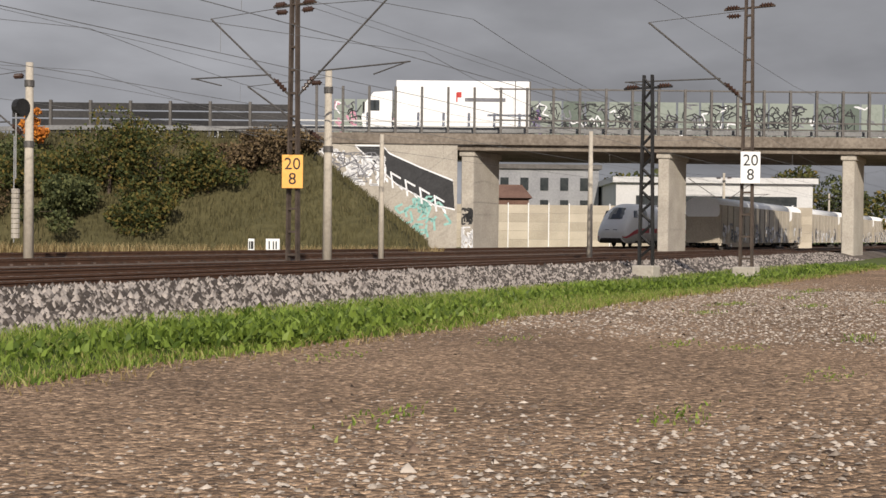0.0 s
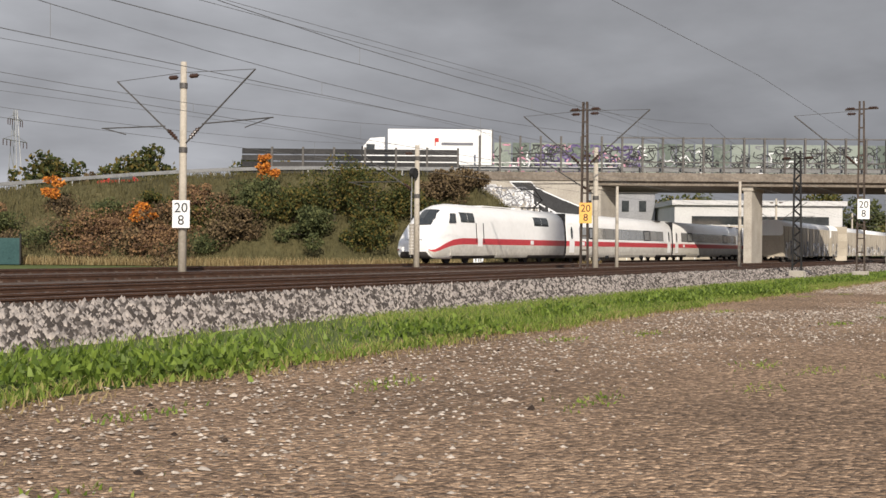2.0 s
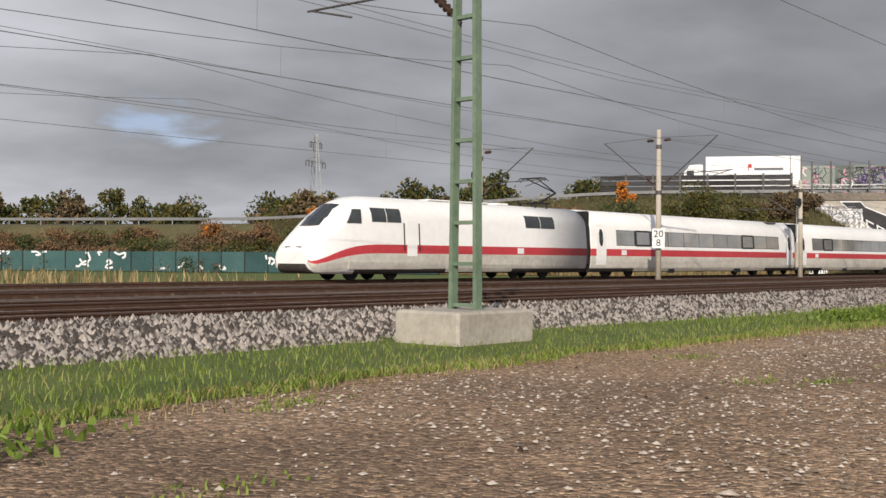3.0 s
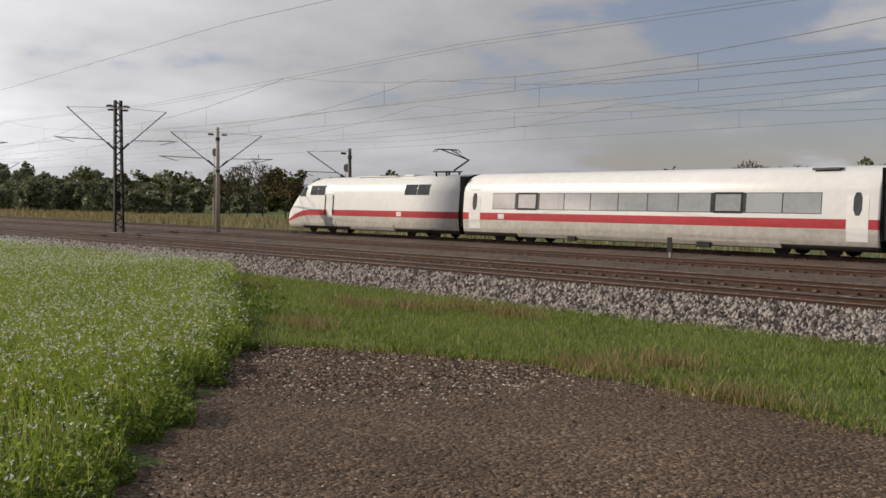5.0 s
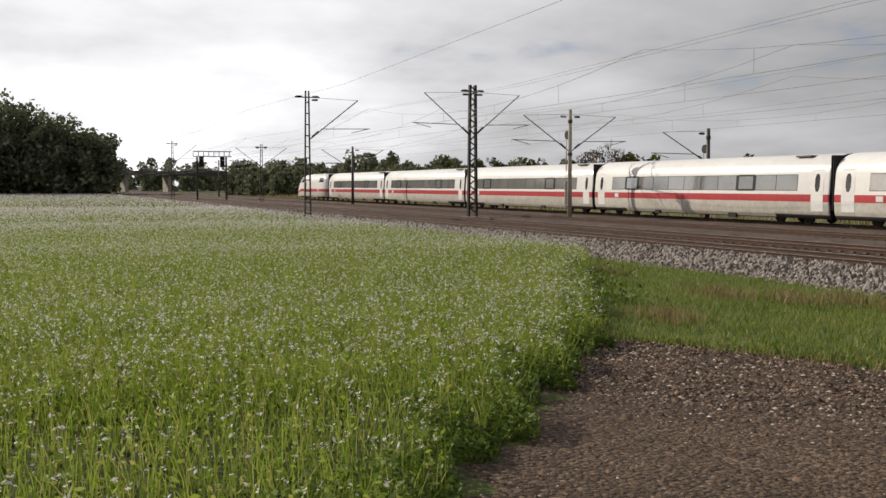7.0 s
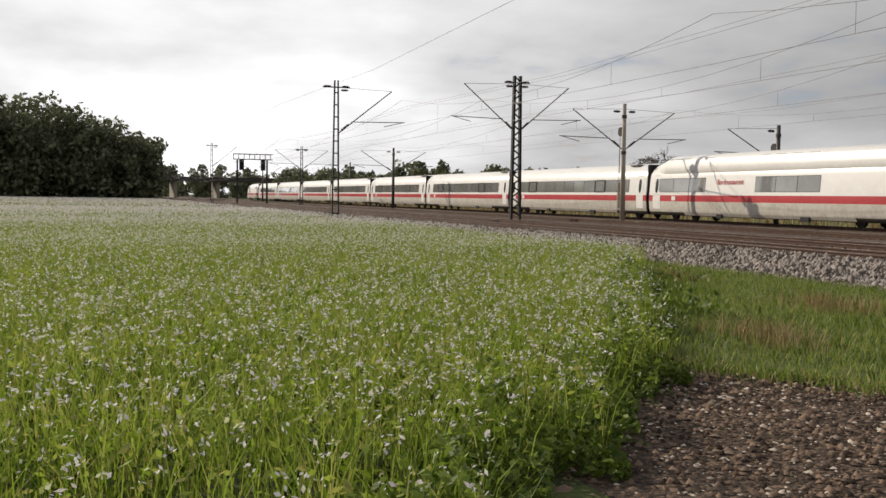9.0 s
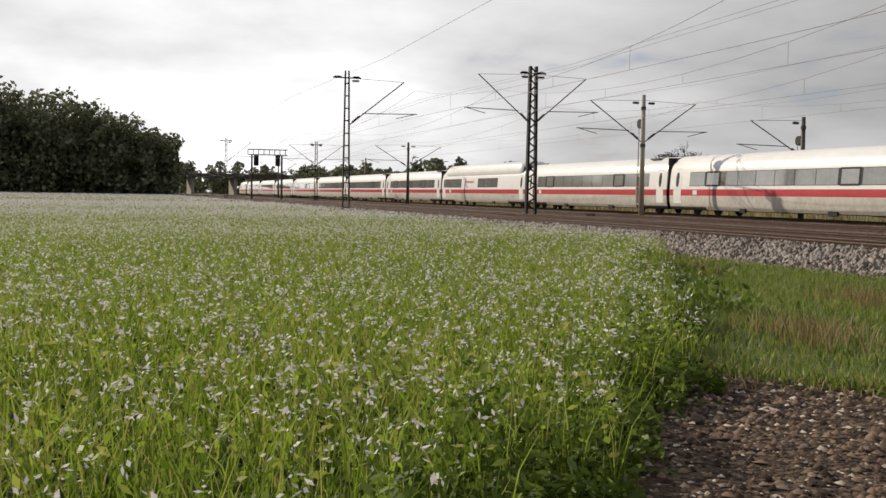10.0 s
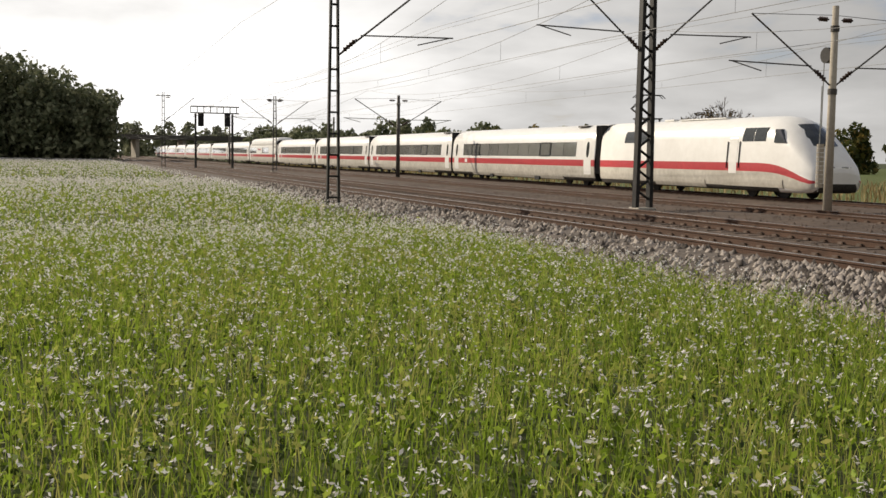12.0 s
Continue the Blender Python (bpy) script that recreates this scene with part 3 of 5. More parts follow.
# ---- tracks ----
def track(y):
    t = empty("track", pose(0, y, 0), "rusty railway track on sleepers in brown ballast", "railway track", "parallel tracks", "structure")
    prof = [(-0.07, 0.0), (0.07, 0.0), (0.07, 0.02), (0.012, 0.05), (0.012, 0.115), (0.036, 0.13), (0.036, 0.168), (-0.036, 0.168), (-0.036, 0.13), (-0.012, 0.115), (-0.012, 0.05), (-0.07, 0.02)]
    n = len(prof)
    for s in (-0.7525, 0.7525):
        verts = [(x, s + a, RAIL_Z - 0.168 + b) for x in (-900, 900) for a, b in prof]
        faces = [(i, (i + 1) % n, n + (i + 1) % n, n + i) for i in range(n)]
        ids = [1 if i == 6 else 0 for i in range(n)]
        part("rail", raw("rail", verts, faces, [M["rail"], M["rail_top"]], ids), None, t)
    v, f = [], []
    for k, x in enumerate(np.arange(-190, 200, 0.62)):
        b = len(v)
        z0, z1 = RAIL_Z - 0.33, RAIL_Z - 0.165
        for zz, w, l in ((z0, 0.14, 1.32), (z1, 0.11, 1.28)):
            v += [(x - w, -l, zz), (x + w, -l, zz), (x + w, l, zz), (x - w, l, zz)]
        f += [(b + 4, b + 5, b + 6, b + 7), (b, b + 1, b + 5, b + 4), (b + 1, b + 2, b + 6, b + 5), (b + 2, b + 3, b + 7, b + 6), (b + 3, b, b + 4, b + 7)]
        for s in (-0.86, -0.64, 0.64, 0.86):
            b = len(v)
            for zz in (z1, z1 + 0.055):
                v += [(x - 0.06, s - 0.05, zz), (x + 0.06, s - 0.05, zz), (x + 0.06, s + 0.05, zz), (x - 0.06, s + 0.05, zz)]
            f += [(b + 4, b + 5, b + 6, b + 7), (b, b + 1, b + 5, b + 4), (b + 2, b + 3, b + 7, b + 6)]
    tagged(part("sleepers", raw("sleepers", v, f, [M["sleeper"]]), None, t), kind="stuff")
    return t


for ty in TRACKS:
    track(ty)


# ---- the train ----
LEVELS = ((0.30, 1.28), (0.52, 1.42), (0.70, 1.47), (1.22, 1.51), (1.62, 1.51), (1.76, 1.50), (2.76, 1.425), (3.06, 1.36), (3.32, 1.22), (3.54, 1.00), (3.70, 0.72), (3.80, 0.38), (3.84, 0.0))
BAND_MAT = (2, 1, 1, 3, 0, 0, 0, 0, 0, 0, 0, 0)      # underframe, low white, low white, red, white ...


def hull(stations, name, front=4):
    """Loft of body rings along x; each station is (x, width factor, bottom, top)."""
    ring = [(-w, z) for z, w in LEVELS] + [(w, z) for z, w in reversed(LEVELS[:-1])]
    n = len(ring)
    verts = []
    for x, wf, bot, top in stations:
        k = (top - bot) / (3.84 - 0.30)
        verts += [(x, a * wf, bot + (b - 0.30) * k) for a, b in ring]
    faces, ids = [], []
    bands = list(BAND_MAT) + list(reversed(BAND_MAT))
    for i in range(len(stations) - 1):
        for j in range(n - 1):
            faces.append((i * n + j, (i + 1) * n + j, (i + 1) * n + j + 1, i * n + j + 1))
            ids.append(0 if front == 0 and i < 6 and bands[j] == 2 else bands[j])
        faces.append((i * n + n - 1, (i + 1) * n + n - 1, (i + 1) * n, i * n))
        ids.append(2)
    faces.append(tuple(range(n)))
    ids.append(front)
    faces.append(tuple(reversed(range((len(stations) - 1) * n, len(stations) * n))))
    ids.append(4)
    me = raw(name, verts, faces, [M["white"], M["white_low"], M["skirt"], M["red"], M["black"]], ids)
    me.polygons.foreach_set("use_smooth", [len(p.vertices) == 4 for p in me.polygons])
    return me


def side_y(z):
    return float(np.interp(z, [q[0] for q in LEVELS], [q[1] for q in LEVELS]))


def side_plate(x0, x1, z0, z1, out=0.012, side=-1, r=0.0):
    """A thin plate that follows the car's side."""
    zs = np.linspace(z0, z1, 5)
    v, f = [], []
    for d in (out, -0.03):
        for z in zs:
            yy = side * (side_y(z) + d)
            ins = r if z in (zs[0], zs[-1]) else 0
            v += [(x0 + ins, yy, z), (x1 - ins, yy, z)]
    m = len(zs) * 2
    for i in range(len(zs) - 1):
        q = (2 * i, 2 * i + 1, 2 * i + 3, 2 * i + 2)
        f.append(q if side < 0 else q[::-1])
        f.append((2 * i, 2 * i + 2, m + 2 * i + 2, m + 2 * i))
        f.append((2 * i + 1, m + 2 * i + 1, m + 2 * i + 3, 2 * i + 3))
    f.append((0, m, m + 1, 1))
    f.append((m - 2, m - 1, 2 * m - 1, 2 * m - 2))
    return v, f


def plate(name, parent, material, *a, label="", **k):
    v, f = side_plate(*a, **k)
    return part(name, raw(name, v, f, [material]), None, parent, label)


WHEEL = None


def bogie(parent, x):
    global WHEEL
    bm = bmesh.new()
    for s in (-1, 1):
        box(bm, x - 1.75, x + 1.75, s * 1.12 - 0.09, s * 1.12 + 0.09, 0.48, 0.68, bevel=0.04)
        box(bm, x - 0.35, x + 0.35, s * 1.16 - 0.14, s * 1.16 + 0.14, 0.50, 0.86, bevel=0.05)
        for d in (-1.25, 1.25):
            box(bm, x + d - 0.2, x + d + 0.2, s * 1.14 - 0.12, s * 1.14 + 0.12, 0.30, 0.62, bevel=0.05)
    box(bm, x - 0.3, x + 0.3, -1.1, 1.1, 0.45, 0.75)
    b = part("bogie", bm, M["skirt"], parent)
    if WHEEL is None:
        wb = bmesh.new()
        for s in (-0.75, 0.75):
            bmesh.ops.create_cone(wb, cap_ends=True, segments=20, radius1=0.46, radius2=0.46, depth=0.13, matrix=Matrix.Translation((0, s, 0)) @ Matrix.Rotation(math.pi / 2, 4, "X"))
        bmesh.ops.create_cone(wb, cap_ends=True, segments=8, radius1=0.09, radius2=0.09, depth=1.6, matrix=Matrix.Rotation(math.pi / 2, 4, "X"))
        WHEEL = bpy.data.meshes.new("wheelset")
        wb.to_mesh(WHEEL)
        wb.free()
        WHEEL.materials.append(M["dark_steel"])
    for d in (-1.25, 1.25):
        w = part("wheelset", WHEEL, None, b)
        w.location = (x + d, 0, 0.46)


def bellows(parent, x):
    bm = bmesh.new()
    for k in range(4):
        d = 0.045 * (k % 2)
        box(bm, x + k * 0.09, x + k * 0.09 + 0.085, -1.44 + d, 1.44 - d, 0.75 + d, 3.70 - d, bevel=0.03)
    part("gangway", bm, M["black"], parent, "black rubber gangway bellows")


def pantograph(parent, x, raised):
    z = 3.86
    bm = bmesh.new()
    for a in (-0.5, 0.5):
        for s in (-0.5, 0.5):
            tube(bm, (x + a, s, z - 0.1), (x + a, s, z + 0.18), 0.06, sides=8)
    for s in (-0.51, 0.51):
        box(bm, x - 0.75, x + 0.75, s - 0.04, s + 0.04, z + 0.15, z + 0.22)
    for a in (-0.6, 0.6):
        box(bm, x + a - 0.05, x + a + 0.05, -0.55, 0.55, z + 0.14, z + 0.21)
    base = part("pantograph", bm, M["dark_steel"], parent, "dark steel pantograph with one arm" + (" raised" if raised else " folded"))
    k = (x + 0.6, 0, z + 0.25)
    e = (x + 2.0, 0, z + 0.85) if raised else (x + 1.7, 0, z + 0.35)
    h = (x - 0.1, 0, z + 1.5) if raised else (x + 0.1, 0, z + 0.45)
    part("lower_arm", tubes([(k, e, 0.06)]), M["dark_steel"], base)
    part("upper_arm", tubes([(e, (h[0], -0.35, h[2]), 0.035), (e, (h[0], 0.35, h[2]), 0.035)]), M["dark_steel"], base)
    part("contact_bow", tubes([((h[0] + d, -0.75, h[2] + 0.04), (h[0] + d, 0.75, h[2] + 0.04), 0.03) for d in (-0.15, 0.15)] + [((h[0] + d, s * 0.75, h[2] + 0.04), (h[0] + d, s * 0.98, h[2] - 0.14), 0.025) for d in (-0.15, 0.15) for s in (-1, 1)]), M["dark_steel"], base)


def power_car(raised, flip=False):
    car = empty("power_car", pose(0, 0, 0), "white streamlined high-speed power car with red stripe", "train car", "cars of the train")
    st = [(0.0, 0.70, 0.74, 1.22), (0.07, 0.80, 0.52, 1.45), (0.30, 0.88, 0.36, 1.80), (0.75, 0.935, 0.31, 2.26), (1.3, 0.965, 0.30, 2.80), (1.85, 0.985, 0.30, 3.24), (2.4, 0.99, 0.30, 3.55), (3.0, 1.0, 0.30, 3.74), (3.7, 1.0, 0.30, 3.82), (5.0, 1.0, 0.30, 3.84), (10.0, 1.0, 0.30, 3.84), (15.0, 1.0, 0.30, 3.84), (19.9, 1.0, 0.30, 3.84)]
    part("body", hull(st, "body", 0), None, car)
    for s in (-1, 1):
        for x0, x1 in ((3.42, 4.33), (4.38, 5.28), (14.5, 15.75), (15.80, 17.0)):
            plate("side_window", car, M["glass"], x0, x1, 2.62, 3.26, side=s)
        plate("side_door", car, M["white"], 5.62, 6.28, 1.10, 3.30, side=s, out=0.010)
        for q in (5.42, 6.42):
            part("handrail", tubes([((q, s * 1.55, 1.35), (q, s * 1.47, 2.62), 0.028)]), M["dark_steel"], car)
        plate("skirt_panel", car, M["white_low"], 2.0, 6.7, 0.50, 0.86, side=s, out=0.03)
        plate("skirt_panel", car, M["white_low"], 8.4, 13.4, 0.36, 0.74, side=s, out=0.03)
        plate("number_plate", car, M["sign_white"], 13.75, 14.25, 1.28, 1.56, side=s, out=0.016)
        # cab side window
        v = [(1.95, s * 1.44, 2.55), (2.75, s * 1.475, 2.55), (2.75, s * 1.40, 3.16), (2.45, s * 1.36, 3.16)]
        v2 = [(a, b - s * 0.3, c) for a, b, c in v]
        part("cab_window", raw("cab_window", v + v2, [(0, 1, 2, 3), (0, 4, 5, 1), (1, 5, 6, 2), (2, 6, 7, 3), (3, 7, 4, 0)], [M["glass"]]), None, car)
        # headlamps in a dark strip above the stripe
        part("headlamp", boxes((0.07, 0.5, s * 0.36 - 0.2, s * 0.36 + 0.2, 1.36, 1.50), bevel=0.03), M["glass_light"], car)
    part("lamp_strip", boxes((0.10, 0.5, -0.72, 0.72, 1.34, 1.47), bevel=0.02), M["black"], car)
    # windscreen: a curved dark pane lying on the sloping front
    v, f = [], []
    for i, (x, z, w) in enumerate(((0.90, 2.38, 1.04), (1.30, 2.78, 1.02), (1.75, 3.14, 0.92), (2.05, 3.36, 0.80))):
        for j in range(7):
            a = -1 + j / 3
            v.append((x + abs(a) ** 2 * (0.42 + 0.05 * i) - 0.07, a * w, z + 0.035 - abs(a) ** 3 * 0.10))
    nr = 7
    for i in range(3):
        for j in range(nr - 1):
            f.append((i * nr + j, i * nr + j + 1, (i + 1) * nr + j + 1, (i + 1) * nr + j))
    ws = part("windscreen", raw("windscreen", v, f, [M["glass"]]), None, car, "dark raked windscreen")
    so = ws.modifiers.new("thick", "SOLIDIFY")
    so.thickness, so.offset = 0.05, 0.0
    part("roof_gear", boxes((8.0, 12.5, -0.6, 0.6, 3.79, 3.86), (13.2, 14.2, -0.5, 0.5, 3.79, 3.90), bevel=0.03), M["white"], car)
    pantograph(car, 17.0, raised)
    bogie(car, 4.0)
    bogie(car, 15.6)
    bellows(car, 19.92)
    return car


def coach(restaurant=False):
    car = empty("coach", pose(0, 0, 0), "white passenger coach with red stripe and dark window band" if not restaurant else "white restaurant coach with raised roof and red stripe", "train car", "cars of the train")
    st = [(0.0, 0.985, 0.30, 3.80), (0.12, 1.0, 0.30, 3.84), (8.0, 1.0, 0.30, 3.84), (16.0, 1.0, 0.30, 3.84), (25.9, 1.0, 0.30, 3.84), (26.02, 0.985, 0.30, 3.80)]
    part("body", hull(st, "body"), None, car)
    x_in, x_out = 2.6, 23.4
    for s in (-1, 1):
        if restaurant:
            spans = ((1.3, 7.2), (12.6, 18.6))
        else:
            spans = ((x_in, x_out),)
        for a, b in spans:
            plate("window_band", car, M["glass"], a, b, 1.82, 2.72, side=s, out=0.006)
            n = max(2, round((b - a) / 1.9))
            w = (b - a) / n
            for k in range(n):
                if k in (1, n - 3) and not restaurant:
                    plate("window_frame", car, M["black"], a + k * w + 0.16, a + (k + 1) * w - 0.16, 1.80, 2.74, side=s, out=0.016)
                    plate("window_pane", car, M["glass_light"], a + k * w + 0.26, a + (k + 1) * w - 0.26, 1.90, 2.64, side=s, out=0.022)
                else:
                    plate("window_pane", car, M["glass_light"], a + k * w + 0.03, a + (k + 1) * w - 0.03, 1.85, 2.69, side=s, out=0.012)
        for x in (0.55, 24.55):
            plate("door", car, M["white"], x, x + 0.98, 0.72, 2.98, side=s, out=0.010)
            plate("door_window", car, M["glass"], x + 0.30, x + 0.68, 1.78, 2.72, side=s, out=0.018, r=0.1)
        plate("skirt_panel", car, M["white_low"], 4.6, 21.4, 0.34, 0.60, side=s, out=0.012)
        plate("number_plate", car, M["sign_white"], 3.1, 3.6, 1.28, 1.56, side=s, out=0.016)
        for a, b in ((8.5, 9.1), (16.9, 17.7)):
            part("equipment_box", boxes((a, b, s * 1.40 - 0.06, s * 1.40 + 0.06, 0.22, 0.48), bevel=0.02), M["black"], car)
    part("roof_vent", boxes((22.6, 23.9, -1.0, -0.45, 3.66, 3.76), bevel=0.02), M["steel"], car)
    if restaurant:
        rr_ob = part("raised_roof", hull([(1.2, 0.9, 2.9, 3.86), (2.2, 0.94, 2.9, 4.22), (8, 0.94, 2.9, 4.26), (24.2, 0.94, 2.9, 4.26), (25.2, 0.9, 2.9, 3.86)], "raised_roof"), None, car)
        rr_ob.data.materials[2] = M["white"]
        rr_ob.data.materials[1] = M["white"]
        rr_ob.data.materials[3] = M["white"]
        for x in (1.9, 3.0, 4.1, 7.0, 12.8, 14.3, 15.8, 17.3):
            part("roof_window", boxes((x, x + 0.95, -1.28, -1.10, 3.74, 3.98), bevel=0.02), M["glass_light"], car)
        wm = text_mesh("Bordrestaurant", 0.46)
        w = part("lettering", wm, M["red"], car, "dark red lettering")
        w.matrix_basis = pose(10.0, -1.478, 2.42, 87, 0, 0)
    bogie(car, 3.7)
    bogie(car, 22.3)
    bellows(car, 26.03)
    return car


lead = power_car(True)
plain = coach()
diner = coach(True)
rear = power_car(True)
CARS = [(lead, 0.0, False), (plain, 20.3, False)]
for kk in range(1, 12):
    CARS.append((diner, 20.3 + 26.4 * kk, False) if kk == 7 else (copy_thing(plain, pose(0, 0, 0)), 20.3 + 26.4 * kk, False))
CARS.append((rear, 20.3 + 26.4 * 12 + 20.3, True))


# ---- masts and overhead line ----
def insulator(parent, specs):
    """Ribbed insulators, each one turned body."""
    prof = [0.03, 0.03, 0.10, 0.04, 0.10, 0.04, 0.10, 0.04, 0.10, 0.03, 0.03]
    for a, b in specs:
        a, b = Vector(a), Vector(b)
        q = (b - a).to_track_quat("Z", "Y").to_matrix()
        v, f = [], []
        m = len(prof)
        for k, rad in enumerate(prof):
            p = a.lerp(b, k / (m - 1))
            v += [p + q @ Vector((rad * math.cos(j * math.pi / 4), rad * math.sin(j * math.pi / 4), 0)) for j in range(8)]
        for k in range(m - 1):
            f += [(8 * k + j, 8 * k + (j + 1) % 8, 8 * k + 8 + (j + 1) % 8, 8 * k + 8 + j) for j in range(8)]
        part("insulator", raw("insulator", v, f, [M["insul"]]), None, parent)


def arms(mast, h, sides, reach=3.7):
    for s in sides:
        root, tip, reg = 0.60 * h, 0.905 * h, 0.69 * h
        part("bracket_tube", tubes([((0, s * 0.15, root), (0, s * reach, tip), 0.036), ((0, s * 0.15, tip + 0.12), (0, s * reach, tip), 0.012), ((0, s * 1.0, root + (tip - root) * 0.27), (0, s * (reach + 0.9), reg), 0.026), ((0, s * (reach + 0.8), reg), (0, s * (reach - 0.5), reg - 0.32), 0.022)]), M["steel"], mast)
        insulator(mast, [((0, s * 0.3, root + (tip - root) * 0.05), (0, s * 0.85, root + (tip - root) * 0.22)), ((0, s * 0.3, tip - 0.05), (0, s * 0.8, tip - 0.04))])


def lattice_mast(x, y, h, sides=(1,), w=0.42, material=None, label="rusty lattice steel catenary mast", dense=False):
    material = material or M["rusty_steel"]
    m = empty("lattice_mast", pose(x, y, 0.3), label, "catenary mast", "catenary masts")
    part("foundation", boxes((-0.4, 0.4, -0.4, 0.4, -0.5, 0.12), bevel=0.04), M["concrete"], m)
    ca, cb = (0.15 * w - 0.015, 0.25 * w) if dense and w > 0.55 else (0.04, 0.09)
    for s in (-1, 1):
        bm = bmesh.new()
        v = [bm.verts.new((b, s * (w / 2 - q * 0.1) + a, z)) for z, q in ((0.1, 0), (h - 0.3, 1)) for a, b in ((-ca, -cb), (ca, -cb), (ca, cb), (-ca, cb))]
        for i in range(4):
            bm.faces.new((v[i], v[(i + 1) % 4], v[4 + (i + 1) % 4], v[4 + i]))
        bm.faces.new(v[4:])
        bm.faces.new(v[3::-1])
        bmesh.ops.recalc_face_normals(bm, faces=bm.faces)
        part("chord", bm, material, m)
    step = 0.40 if dense else 0.78
    n = int((h - 0.6) / step)
    for k in range(n):
        z = 0.4 + k * step
        hw = w / 2 - 0.1 * z / h
        if dense:
            d = 1 if k % 2 else -1
            bm = tubes([((0, -hw * d, z), (0, hw * d, z + step), 0.05)], 4)
        else:
            bm = boxes((-0.06, 0.06, -hw, hw, z - 0.035, z + 0.035))
        part("brace", bm, material, m)
    part("crosshead", tubes([((0, -0.9, h - 0.75), (0, 0.9, h - 0.75), 0.04)]), material, m)
    insulator(m, [((0, 0.35, h - 0.7), (0, 0.85, h - 0.7)), ((0, -0.35, h - 0.7), (0, -0.85, h - 0.7))])
    arms(m, h, sides)
    return m


def concrete_mast(x, y, h, sides=(1,), weights=False, label="round concrete catenary mast", dark=False, r=0.18):
    m = empty("concrete_mast", pose(x, y, 0.3), label, "catenary mast", "catenary masts")
    bm = tubes([((0, 0, -0.4), (0, 0, h - 0.3), r, r * 0.68)], 14)
    part("pole", bm, M["steel"] if dark else M["mast_concrete"], m, smooth=True)
    for z, rad in ((0.57 * h, r * 0.98), (0.86 * h, r * 0.92)) if sides else ():
        part("collar", tubes([((0, 0, z - 0.12), (0, 0, z + 0.1), rad)], 12), M["steel"], m)
    arms(m, h, sides)
    if weights:
        part("tension_wheel", tubes([((-0.35, -0.12, 0.74 * h), (-0.35, 0.12, 0.74 * h), 0.30)], 16), M["dark_steel"], m)
        part("weight_wire", tubes([((-0.55, 0, 0.74 * h), (-0.55, 0, 0.40 * h), 0.022)]), M["galv"], m)
        for i in range(10):
            part("weight", tubes([((-0.55, 0, 0.12 * h + i * 0.17), (-0.55, 0, 0.12 * h + i * 0.17 + 0.15), 0.14)], 10), M["concrete"], m)
        part("guide_rod", tubes([((-0.62, 0, 0.1 * h), (-0.62, 0, 0.6 * h), 0.02)]), M["galv"], m)
    return m


def km_board(mast, z, orange=False, top="20", low="8", face=-1):
    """A kilometre board, turned to the tracks' direction of view."""
    b = part("km_board", boxes((-0.35, 0.35, -0.36, -0.33, z - 0.56, z + 0.56), bevel=0.01), M["sign_orange"] if orange else M["sign_white"], mast, ("orange" if orange else "white") + " kilometre board with black figures")
    for body, zz in ((top, 0.24), (low, -0.26)):
        if body:
            t = part("figure", text_mesh(body, 0.56), M["ink"], b)
            t.matrix_basis = pose(0, -0.368, z + zz, 90, 0, 0)
    b.rotation_euler = (0, 0, radians(-58))
    return b


mast = concrete_mast(67.9, 41.9, 8.0, (-1,), weights=True)
km_board(mast, 2.8, top="", low="8")
mast = concrete_mast(75.7, 35.2, 9.0, (-1, 1))
km_board(mast, 2.5)
concrete_mast(94.3, 35.2, 7.2, (1,), weights=True)
concrete_mast(100.7, 27.2, 7.3, (1,))
mast = lattice_mast(98.3, 26.9, 9.6, (-1, 1))
km_board(mast, 3.2, True)
concrete_mast(113.4, 22.3, 6.0, (), label="slim bare concrete pole", r=0.13)
concrete_mast(104.4, 27.3, 5.3, (), label="slim bare concrete pole", r=0.12)
mast = lattice_mast(107.6, 14.0, 10.0, (1,), label="grey lattice catenary mast", material=M["rusty_steel"])
km_board(mast, 3.6)
lattice_mast(106.2, 17.2, 7.2, (), w=0.5, material=M["dark_steel"], dense=True, label="dark lattice signal mast with lamps")
lattice_mast(36.6, 15.6, 9.6, (1,), w=0.62, material=M["green_lattice"], label="faded green lattice mast on concrete base")
lattice_mast(-76.2, 27.8, 9.9, (-1, 1), w=0.6, material=M["dark_steel"], dense=True, label="dark dense lattice catenary mast")
concrete_mast(-73.7, 34.4, 8.15, (-1, 1), weights=True)
concrete_mast(-68.3, 42.5, 6.7, (-1,), weights=True, dark=True)
lattice_mast(-78.3, 16.1, 9.3, (1,), material=M["dark_steel"], label="slim dark lattice catenary mast")
concrete_mast(-126.0, 32.8, 7.2, (-1, 1), dark=True)
lattice_mast(-160.0, 28.8, 8.6, (-1, 1), material=M["dark_steel"], label="far dark lattice catenary mast")
lattice_mast(-178.0, 18.4, 9.6, (1,), material=M["dark_steel"], label="far slim lattice catenary mast")
concrete_mast(-190.0, 42.5, 7.5, (-1,), dark=True)
concrete_mast(-235.0, 34.5, 8.0, (-1, 1), dark=True)
concrete_mast(-3.2, 35.0, 7.8, (1,), weights=True)

for mx in (180.0, 235.0):
    concrete_mast(mx, 35.0, 8.0, (-1, 1))


